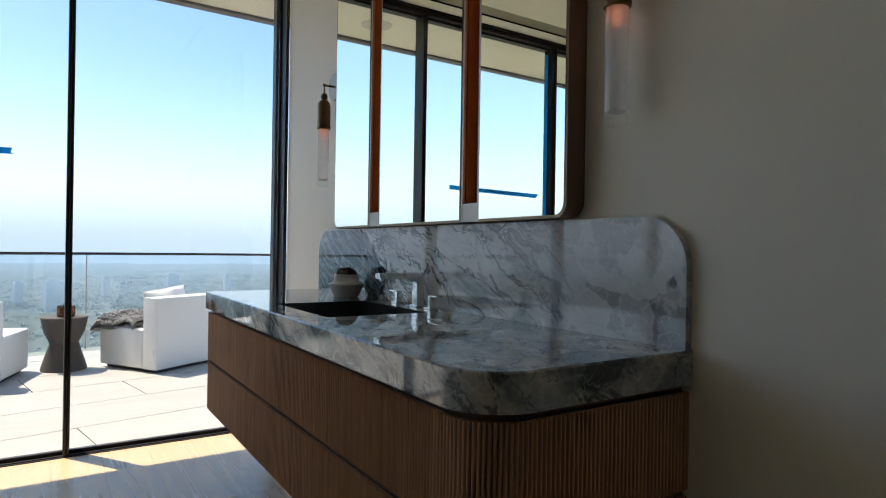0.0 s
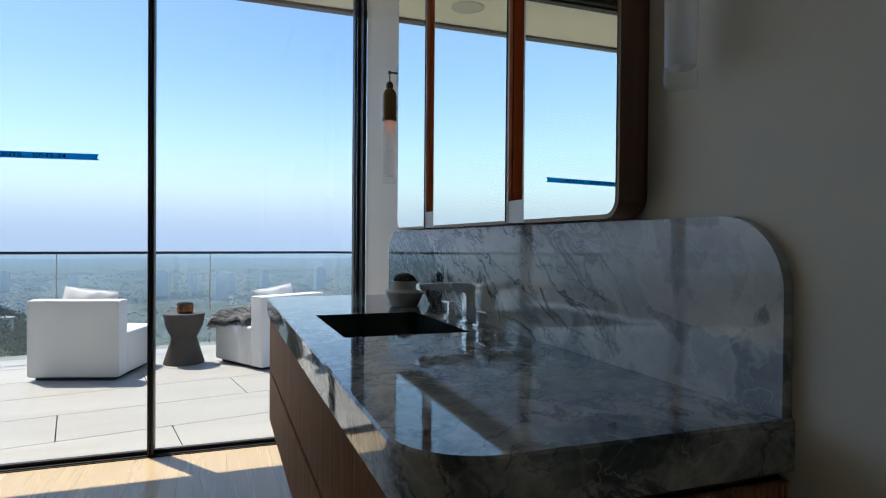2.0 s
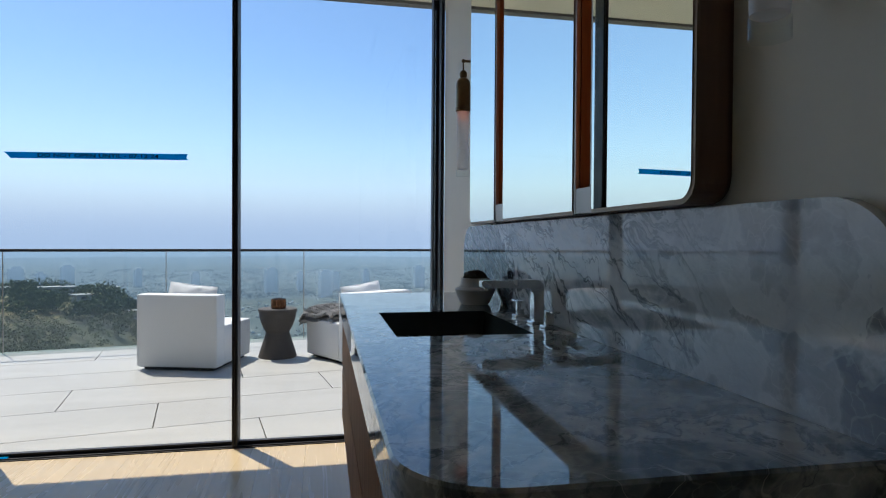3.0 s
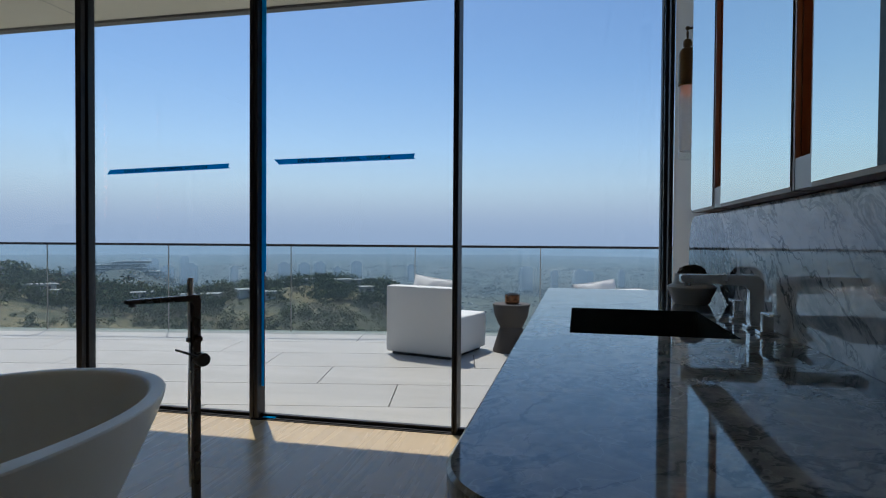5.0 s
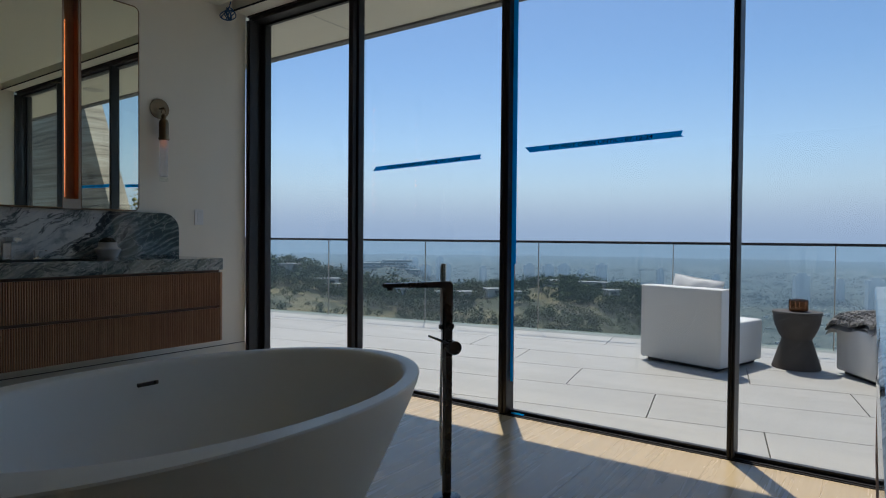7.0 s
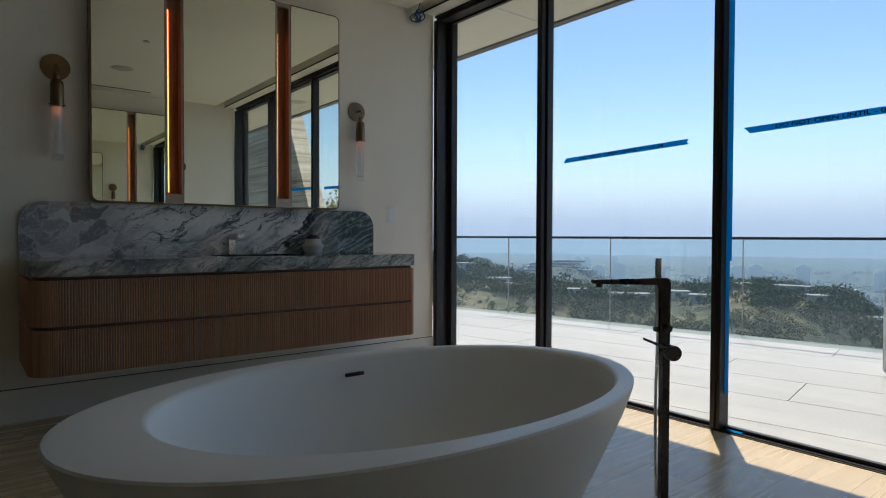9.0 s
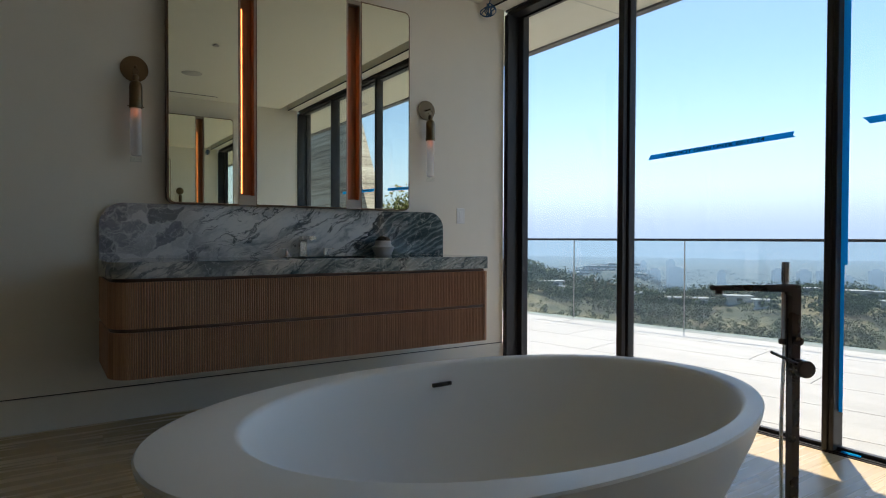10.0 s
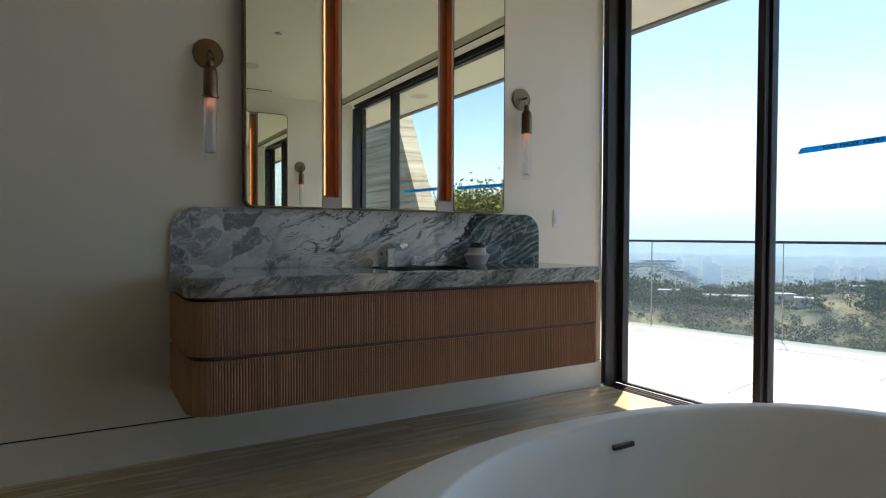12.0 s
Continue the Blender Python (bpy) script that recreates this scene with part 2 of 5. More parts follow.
# near-black green holds the shade inside the sunken basin
M_BASIN = plain("shaded_green_marble", (0.030, 0.040, 0.039), 0.22, grain=22, vary=0.9, bump=0.0)
M_MIRROR = plain("silvered_mirror", (0.88, 0.91, 0.81), 0.08, 1.0, vary=0.0, bump=0.0)
for nd in M_MIRROR.node_tree.nodes:
    if nd.type == "BSDF_PRINCIPLED":
        for ln in list(M_MIRROR.node_tree.links):
            if ln.to_socket in (nd.inputs["Roughness"], nd.inputs["Normal"]):
                M_MIRROR.node_tree.links.remove(ln)
        nd.inputs["Roughness"].default_value = 0.0
M_RIM = plain("brushed_bronze_rim", (0.20, 0.135, 0.085), 0.42, 0.8, grain=250)
M_NICKEL = plain("satin_nickel_trim", (0.40, 0.35, 0.30), 0.45, 0.8, grain=250)
M_CHROME = plain("polished_nickel", (0.80, 0.78, 0.75), 0.26, 1.0, grain=200, vary=0.03, bump=0.01)
M_BRASS = plain("aged_brass", (0.22, 0.15, 0.085), 0.33, 1.0, grain=90, vary=0.25)
M_GUN = plain("gunmetal_finish", (0.125, 0.11, 0.10), 0.28, 0.9, grain=250, vary=0.08)
M_TUB = plain("matte_white_solid_surface", (0.84, 0.83, 0.79), 0.42, grain=300, vary=0.015, bump=0.02)
M_LED = glow("warm_led_strip", (1.0, 0.31, 0.075), 2.3)
M_LED_DIM = glow("dim_warm_led_strip", (1.0, 0.31, 0.075), 0.7)
M_BULB = glow("bulb_filament_glow", (1.0, 0.36, 0.2), 0.27)
M_FROST = frosted()
M_CLEAR = glass("clear_glass", (0.96, 0.98, 0.97))
M_PANE = glass("window_glass", (0.97, 0.98, 0.98), 0.8)
M_RAILGLASS = glass("railing_glass", (0.90, 0.955, 0.945), 0.9)
M_TAPE = thin("blue_masking_tape", (0.02, 0.56, 0.93))
M_INK = plain("black_marker_ink", (0.012, 0.012, 0.02), 0.6)
M_TILE = None
M_SWITCH = plain("white_switch_plastic", (0.82, 0.82, 0.81), 0.35)
M_CERAMIC = plain("matte_white_ceramic", (0.62, 0.59, 0.56), 0.6, grain=120, vary=0.05)
M_MOSS = plain("dried_brown_moss", (0.045, 0.032, 0.018), 0.95, grain=160, vary=0.5, bump=0.6)
M_FABRIC = plain("white_outdoor_fabric", (0.74, 0.73, 0.705), 0.9, grain=420, vary=0.04, bump=0.18)
M_KNIT = plain("grey_chunky_wool", (0.25, 0.24, 0.23), 0.95, grain=160, vary=0.25, bump=0.5)
M_CONCRETE = plain("taupe_cast_concrete", (0.085, 0.073, 0.065), 0.8, grain=70, vary=0.12, bump=0.2)
M_COPPER = plain("bronze_mercury_glass", (0.20, 0.095, 0.05), 0.16, 0.95, grain=60, vary=0.3)
M_CURB = plain("pale_gravel_strip", (0.24, 0.262, 0.245), 0.85, grain=120, vary=0.15, bump=0.3, kind="World")
M_BLUEWIRE = plain("blue_cable", (0.02, 0.10, 0.26), 0.5)
M_VENT = plain("black_slot", (0.01, 0.01, 0.01), 0.8)
M_GRILLE = plain("white_speaker_grille", (0.52, 0.50, 0.44), 0.7, grain=400, bump=0.3)


def tile_stone():
    k = Nodes("pale_porcelain_tile")
    v = k.coords("World", (1, 1, 1), (0, 0, -11))
    st = k.coords("World", (0.35, 2.4, 1), (0, 0, -11))
    a, b, c = k.noise(v, 160, 3), k.noise(st, 2.2, 5, 0.6, 0.4), k.noise(v, 0.9, 3)
    f = k.math("ADD", k.math("MULTIPLY", b, 0.6), k.math("ADD", k.math("MULTIPLY", a, 0.12), k.math("MULTIPLY", c, 0.28)))
    col = k.ramp(f, (0.3, (0.375, 0.354, 0.322)), (0.7, (0.485, 0.467, 0.430)))
    tone = k.math("ADD", k.math("MULTIPLY", k.random(), 0.07), 0.95)
    g = k.n("CombineColor")
    for s in g.inputs:
        k.link(tone, s)
    k.bump(a, 0.1, 0.002)
    return k.set(k.mix(1.0, col, g.outputs[0], "MULTIPLY"), 0.55)


def travertine():
    k = Nodes("layered_travertine")
    v = k.coords("World", (0.25, 0.25, 10.0))
    a, b = k.noise(v, 1.6, 6, 0.65, 0.5), k.noise(k.coords("World"), 60, 3)
    col = k.ramp(a, (0.34, (0.12, 0.10, 0.078)), (0.48, (0.33, 0.295, 0.235)), (0.66, (0.50, 0.465, 0.39)))
    k.bump(a, 0.6, 0.03)
    return k.set(col, 0.85)


M_TILE, M_TRAV = tile_stone(), travertine()


# ---- mesh helpers ----
def finish(bm, smooth=False):
    bmesh.ops.recalc_face_normals(bm, faces=bm.faces[:])
    if smooth:
        for f in bm.faces:
            f.smooth = True
        for e in bm.edges:
            if len(e.link_faces) == 2 and e.calc_face_angle(0) > radians(35):
                e.smooth = False
    return bm


def mesh_of(name, bm, material, smooth=False):
    finish(bm, smooth)
    me = bpy.data.meshes.new(name)
    bm.to_mesh(me)
    bm.free()
    me.materials.append(material)
    return me


def part(name, bm, material, parent=None, label="", smooth=False):
    """Links a bmesh as one mesh object, under a thing or a part if given."""
    ob = new(name, mesh_of(name, bm, material, smooth))
    if parent is not None:
        ob.parent = parent
    if label:
        ob["label"] = label
    return ob


def solid(name, bm, material, label, category, kind="", smooth=False, at=None, group=""):
    ob = part(name, bm, material, None, "", smooth)
    if at is not None:
        ob.matrix_world = at
    return tagged(ob, label, category, group, kind)


def thing(name, at, label, category, group="", kind=""):
    ob = new(name)
    ob.empty_display_size = 0.1
    ob.matrix_world = at
    return tagged(ob, label, category, group, kind)


def box(bm, x0, x1, y0, y1, z0, z1, bevel=0.0, seg=2):
    c = Vector(((x0 + x1) / 2, (y0 + y1) / 2, (z0 + z1) / 2))
    s = Matrix.Diagonal((abs(x1 - x0), abs(y1 - y0), abs(z1 - z0), 1))
    r = bmesh.ops.create_cube(bm, size=1, matrix=Matrix.Translation(c) @ s)
    if bevel:
        es = {e for v in r["verts"] for e in v.link_edges}
        bmesh.ops.bevel(bm, geom=list(es), offset=bevel, segments=seg, affect="EDGES", profile=0.5)
    return bm


def B(*a, **k):
    return box(bmesh.new(), *a, **k)


def prism(bm, pts, d0, d1, place):
    """A polygon given by (u, v) points, drawn out from d0 to d1; place(u, v, d) gives the point in space."""
    lo = [bm.verts.new(place(u, v, d0)) for u, v in pts]
    hi = [bm.verts.new(place(u, v, d1)) for u, v in pts]
    bm.faces.new(lo), bm.faces.new(list(reversed(hi)))
    n = len(pts)
    for i in range(n):
        bm.faces.new((lo[i], lo[(i + 1) % n], hi[(i + 1) % n], hi[i]))
    return bm


def rounded(u0, u1, v0, v1, radii, seg=7):
    """A rectangle's outline with its four corners rounded: (u0,v0), (u1,v0), (u1,v1), (u0,v1)."""
    pts = []
    for (cu, cv, a0), r in zip(((u0, v0, 180), (u1, v0, 270), (u1, v1, 0), (u0, v1, 90)), radii):
        if r <= 0:
            pts.append((cu, cv))
            continue
        mu = cu + r if cu == u0 else cu - r
        mv = cv + r if cv == v0 else cv - r
        for i in range(seg + 1):
            a = radians(a0 + 90 * i / seg)
            pts.append((mu + r * math.cos(a), mv + r * math.sin(a)))
    return pts


def lathe(bm, profile, seg=32, at=(0, 0, 0), cap=True):
    """A turned body: profile is rows of (radius, height)."""
    rings = []
    for r, z in profile:
        rings.append([bm.verts.new((at[0] + r * math.cos(2 * math.pi * i / seg), at[1] + r * math.sin(2 * math.pi * i / seg), at[2] + z)) for i in range(seg)])
    for a, b in zip(rings, rings[1:]):
        for i in range(seg):
            bm.faces.new((a[i], a[(i + 1) % seg], b[(i + 1) % seg], b[i]))
    if cap:
        bm.faces.new(rings[0]), bm.faces.new(rings[-1])
    return bm


def rod(bm, a, b, r, seg=12, r2=None):
    """A round bar from a to b."""
    a, b = Vector(a), Vector(b)
    q = (b - a).to_track_quat("Z", "Y").to_matrix().to_4x4()
    m = Matrix.Translation((a + b) / 2) @ q
    bmesh.ops.create_cone(bm, cap_ends=True, segments=seg, radius1=r, radius2=r if r2 is None else r2, depth=(b - a).length, matrix=m)
    return bm


def tube(bm, pts, r, seg=8):
    """A round tube along a line of points."""
    pts = [Vector(p) for p in pts]
    rings = []
    for i, p in enumerate(pts):
        d = (pts[min(i + 1, len(pts) - 1)] - pts[max(i - 1, 0)]).normalized()
        u = d.cross(Vector((0.31, 0.17, 0.93))).normalized()
        w = d.cross(u)
        rings.append([bm.verts.new(p + r * (math.cos(2 * math.pi * k / seg) * u + math.sin(2 * math.pi * k / seg) * w)) for k in range(seg)])
    for a, b in zip(rings, rings[1:]):
        for k in range(seg):
            bm.faces.new((a[k], a[(k + 1) % seg], b[(k + 1) % seg], b[k]))
    bm.faces.new(rings[0]), bm.faces.new(rings[-1])
    return bm


def P(x=0.0, y=0.0, z=0.0, rz=0.0):
    return pose(x, y, z, 0, 0, rz)


# ---- the room's shell ----
XA, XB = 2.985, -1.775         # faces of the two vanity walls
YW = 4.812                     # inner face of the window frames
YB = -3.4                      # unseen back wall, added to close the room
ZC = 2.812                     # ceiling

solid("wall_east", B(XA, XA + 0.2, YB - 0.2, YW, 0, 3.05), M_WALL, "warm white painted plaster wall behind the vanity", "wall", "structure")
solid("wall_west", B(XB - 0.2, XB, YB - 0.2, YW, 0, 3.05), M_WALL, "warm white painted plaster wall behind the vanity", "wall", "structure")
# rear wall is out of view; its tan is set to dull the bounce light
solid("wall_south", B(XB, XA, YB - 0.2, YB, 0, 3.05), M_TAN, "unseen tan rear wall, added to close the room", "wall", "structure")
bm = bmesh.new()
box(bm, XB - 0.2, XA + 0.2, YB - 0.2, 4.56, ZC, ZC + 0.22)
box(bm, XB - 0.2, XA + 0.2, 4.68, 4.84, ZC, ZC + 0.22)
box(bm, XB - 0.2, XA + 0.2, 4.56, 4.68, ZC + 0.16, ZC + 0.22)
solid("ceiling", bm, M_CEIL, "cream painted ceiling with a recessed shade slot by the glass", "ceiling", "structure")
solid("shade_slot_trim", B(XB + 0.002, XA - 0.002, 4.676, 4.684, ZC - 0.012, ZC - 0.001), M_VENT, "dark reveal along the shade slot in the ceiling", "trim", "structure")
solid("soffit", B(-9, 9, 4.985, 5.66, ZC - 0.01, ZC + 0.22), M_SOFFIT, "pale plaster soffit over the terrace doors", "soffit", "structure")
solid("soffit_fascia", B(-9, 9, 5.66, 5.73, ZC - 0.03, ZC + 0.3), M_FASCIA, "grey metal fascia along the roof edge", "fascia", "structure")
solid("soffit_joint", B(-1.30, -1.297, 4.99, 5.658, ZC - 0.0115, ZC - 0.0095), M_FASCIA, "thin control joint in the soffit", "joint", "structure")
solid("subfloor", B(XB - 0.2, XA + 0.2, YB - 0.2, 4.834, -0.3, -0.021), M_OAK, "timber subfloor under the oak boards", "floor", "structure")
solid("baseboard", B(XB + 0.001, XB + 0.013, YB, YW - 0.003, 0.0, 0.178, 0.001, 1), M_WALL, "flush painted baseboard under a shadow groove", "baseboard", "structure")
# no groove is cut: a black strip on the wall draws its shadow
solid("baseboard_groove", B(XB + 0.0005, XB + 0.006, YB, YW - 0.003, 0.1785, 0.1822), M_VENT, "narrow black strip drawn as the groove's shadow above the baseboard", "trim", "structure")
solid("baseboard_east", B(XA - 0.013, XA - 0.001, YB, YW - 0.003, 0.0, 0.186, 0.001, 1), M_WALL, "flush painted baseboard under a shadow groove", "baseboard", "structure")

# ---- sliding glass doors ----
HEAD = 2.768
trackbm = bmesh.new()
box(trackbm, XB + 0.002, XA - 0.004, 4.836, 4.945, -0.02, 0.003)
for yy in (4.846, 4.886, 4.926):
    box(trackbm, XB + 0.002, XA - 0.004, yy, yy + 0.010, 0.003, 0.009, 0.001, 1)
track = solid("door_track", trackbm, M_FRAME, "dark bronze floor track of the sliding glass doors", "track", "structure")
headbm = bmesh.new()
box(headbm, XB + 0.002, XA - 0.004, 4.842, 4.98, HEAD, ZC - 0.002, 0.003, 1)
box(headbm, XB + 0.002, XA - 0.004, 4.825, 4.842, HEAD + 0.03, ZC - 0.002)
solid("door_head", headbm, M_FRAME, "dark bronze head frame above the glass doors", "frame", "structure")
jb = bmesh.new()
box(jb, XB + 0.002, XB + 0.05, 4.814, 4.90, 0.012, HEAD, 0.003, 1)
box(jb, XB + 0.002, XB + 0.04, 4.902, 4.935, 0.012, HEAD)
box(jb, XB + 0.002, XB + 0.088, 4.937, 5.0, 0.012, HEAD, 0.003, 1)
solid("door_jamb_west", jb, M_FRAME, "dark bronze jamb where the doors stack", "frame", "structure")
ja = bmesh.new()
box(ja, XA - 0.022, XA - 0.002, 4.814, 4.868, 0.012, HEAD, 0.002, 1)
box(ja, XA - 0.014, XA - 0.002, 4.87, 4.935, 0.012, HEAD)
box(ja, XA - 0.045, XA - 0.004, 4.937, 5.0, 0.012, HEAD, 0.002, 1)
solid("door_jamb_east", ja, M_FRAME, "dark bronze jamb beside the vanity wall", "frame", "structure")


def door_panel(name, x0, x1, left, right, y, label):
    """One sliding panel: pane, two stiles and two rails; left and right are rows of (x0, x1, y0, y1)."""
    ob = thing(name, P((x0 + x1) / 2, y, 0.010), label, "glass door", "sliding doors", "structure")
    cx = (x0 + x1) / 2
    pane = part("pane", B(x0 - cx, x1 - cx, -0.006, 0.006, 0.0, HEAD - 0.012), M_PANE, ob, "clear glass")
    pane.visible_shadow = False
    for a, b, c, d in left + right:
        part("stile", B(a - cx, b - cx, c - y, d - y, 0.0, HEAD - 0.011, 0.003, 1), M_FRAME, ob)
    part("bottom_rail", B(x0 - cx, x1 - cx, -0.014, 0.014, 0.001, 0.014), M_FRAME, ob)
    part("top_rail", B(x0 - cx, x1 - cx, -0.014, 0.014, HEAD - 0.026, HEAD - 0.012), M_FRAME, ob)
    return ob


GY = 4.893
door_panel("door_1", -1.69, -0.603, [], [(-0.650, -0.606, 4.833, 4.872)], 4.955, "dark-framed sliding glass door to the terrace")
door_panel("door_2", -0.590, 0.597, [(-0.630, -0.590, 4.876, 4.935)], [(0.588, 0.614, 4.828, 4.90)], GY, "dark-framed sliding glass door with blue tape on its pane")
door_panel("door_3", 0.634, 1.832, [(0.616, 0.638, 4.835, 4.93)], [(1.830, 1.844, 4.836, 4.955)], GY, "dark-framed sliding glass door with blue tape on its pane")
door_panel("door_4", 1.858, 2.945, [(1.846, 1.860, 4.84, 4.96)], [], GY, "dark-framed sliding glass door to the terrace")


def text_mesh(words, size, material, name):
    cu = bpy.data.curves.new(name, "FONT")
    cu.body, cu.size, cu.align_x, cu.align_y, cu.extrude = words, size, "CENTER", "CENTER", 0.0002
    cu.offset = size * 0.02
    ob = bpy.data.objects.new(name, cu)
    scene.collection.objects.link(ob)
    me = bpy.data.meshes.new_from_object(ob.evaluated_get(bpy.context.evaluated_depsgraph_get()))
    bpy.data.objects.remove(ob)
    me.materials.clear()
    me.materials.append(material)
    return me


def tape(x0, x1, z0, z1, words, wide, drop):
    """A strip of tape on the glass with hand lettering, torn ends and a slight rise to one side."""
    rise = math.degrees(math.atan2(z1 - z0, x1 - x0))
    half = math.hypot(x1 - x0, z1 - z0) / 2
    ob = thing("tape_strip", pose((x0 + x1) / 2, GY - 0.0085, (z0 + z1) / 2, 0, -rise, 0), "blue masking tape lettered in black marker on the glass", "tape", "tape on the doors")
    pts = [(-half, -wide / 2), (half + 0.006, -wide / 2), (half - 0.008, -0.2 * wide), (half, wide / 2), (-half + drop, wide / 2), (-half + drop * 0.4, 0.0)]
    part("strip", prism(bmesh.new(), pts, -0.0006, 0.0006, lambda u, v, d: (u, d, v)), M_TAPE, ob)
    t = new("lettering", text_mesh(words, wide * 0.82, M_INK, "lettering"))
    t.parent = ob
    xs = [v.co.x for v in t.data.vertices]
    w = max(xs) - min(xs)
    t.matrix_basis = pose(-0.012, -0.0012, 0, 90, 0, 0) @ Matrix.Diagonal((1.36 * half / max(w, 0.01), 1, 1, 1))
    t["label"] = "black marker lettering"
    return ob


tape(-0.454, 0.421, 1.508, 1.533, "DO NOT OPEN UNTIL 07-12-24", 0.030, 0.022)
tape(0.750, 1.598, 1.550, 1.566, "DO NOT OPEN UNTIL - 07-12-24", 0.032, -0.03)
solid("tape_strip", B(0.639, 0.668, GY - 0.0095, GY - 0.0075, 0.887, HEAD - 0.05), M_TAPE, "blue masking tape run down the door's edge", "tape", group="tape on the doors")
solid("tape_strip", B(0.639, 0.655, GY - 0.0095, GY - 0.0075, 0.19, 0.8865), M_TAPE, "narrow blue masking tape run down the door's edge", "tape", group="tape on the doors")
solid("tape_strip", B(0.665, 0.745, 4.850, 4.862, 0.0095, 0.016), M_TAPE, "scrap of blue tape on the door track", "tape", group="tape on the doors")


# ---- vanities ----
ZT = 0.888            # worktop
SLAT = 0.0118
ZV, DRAWER = 0.334, 0.220      # underside of the vanities, height of a drawer front


def slat_mesh(h):
    bm = bmesh.new()
    w, d = 0.0080, 0.012
    pts = [(-w / 2, 0), (-w / 2, d * 0.55), (-w * 0.3, d * 0.93), (0, d * 1.03), (w * 0.3, d * 0.93), (w / 2, d * 0.55), (w / 2, 0)]
    prism(bm, pts, 0, h, lambda u, v, t: (v, u, t))
    return mesh_of("slat", bm, M_WALNUT)


SLAT_MESH = slat_mesh(DRAWER)


def vanity(wall, s, depth, y0, y1, seams):
    """A wall-hung reeded vanity; s is +1 where it faces +x. Its end at y0 is rounded."""
    R = 0.12
    ob = thing("bathroom_vanity", P(wall, 0, ZV), "wall-hung reeded walnut vanity with two rows of drawers", "vanity", "vanities")
    place = lambda u, v, t: (s * u, v, t)
    part("body", prism(bmesh.new(), rounded(0.002, depth - 0.022, y0 + 0.022, y1 - 0.004, (0, R - 0.022, 0, 0)), 0.0, ZT - 0.0785 - ZV, place), M_WALNUT_DARK, ob, "dark walnut carcass, toned down as shade behind the slats")
    part("end_panel", B(s * 0.004, s * (depth - 0.006), y1 - 0.004, y1 + 0.012, 0.0, 2 * DRAWER + 0.018, 0.002, 1), M_WALNUT, ob, "plain walnut end panel")
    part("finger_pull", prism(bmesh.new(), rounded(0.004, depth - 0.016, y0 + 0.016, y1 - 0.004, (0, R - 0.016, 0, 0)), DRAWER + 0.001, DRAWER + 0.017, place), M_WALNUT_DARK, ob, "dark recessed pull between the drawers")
    ends = [y0 + R] + [q for e in seams for q in (e - 0.001, e + 0.001)] + [y1 - 0.004]
    for z in (0.0, DRAWER + 0.018):
        for a, b in zip(ends[::2], ends[1::2]):
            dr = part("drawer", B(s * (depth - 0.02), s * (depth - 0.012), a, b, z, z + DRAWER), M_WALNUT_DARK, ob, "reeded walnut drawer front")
            n = int((b - a) / SLAT)
            for i in range(n):
                sl = new("slat", SLAT_MESH)
                sl.parent = dr
                yy = a + (b - a) * (i + 0.5) / n
                sl.matrix_basis = pose(s * (depth - 0.012), yy, z, 0, 0, 0 if s > 0 else 180)
        side = part("end_cladding", B(s * 0.004, s * (depth - R), y0 + 0.012, y0 + 0.02, z, z + DRAWER), M_WALNUT_DARK, ob, "reeded rounded end of the vanity")
        n = int((depth - R) / SLAT)
        for i in range(n):
            sl = new("slat", SLAT_MESH)
            sl.parent = side
            sl.matrix_basis = pose(s * (depth - R) * (i + 0.5) / n, y0 + 0.012, z, 0, 0, -90)
        m = 18
        for i in range(m):
            a = radians(90 * (i + 0.5) / m)
            cx, cy = depth - R, y0 + R
            sl = new("slat", SLAT_MESH)
            sl.parent = side
            x, y = cx + (R - 0.012) * math.sin(a), cy - (R - 0.012) * math.cos(a)
            dirx, diry = s * math.sin(a), -math.cos(a)
            sl.matrix_basis = pose(s * x, y, z, 0, 0, math.degrees(math.atan2(diry, dirx)))
    return ob


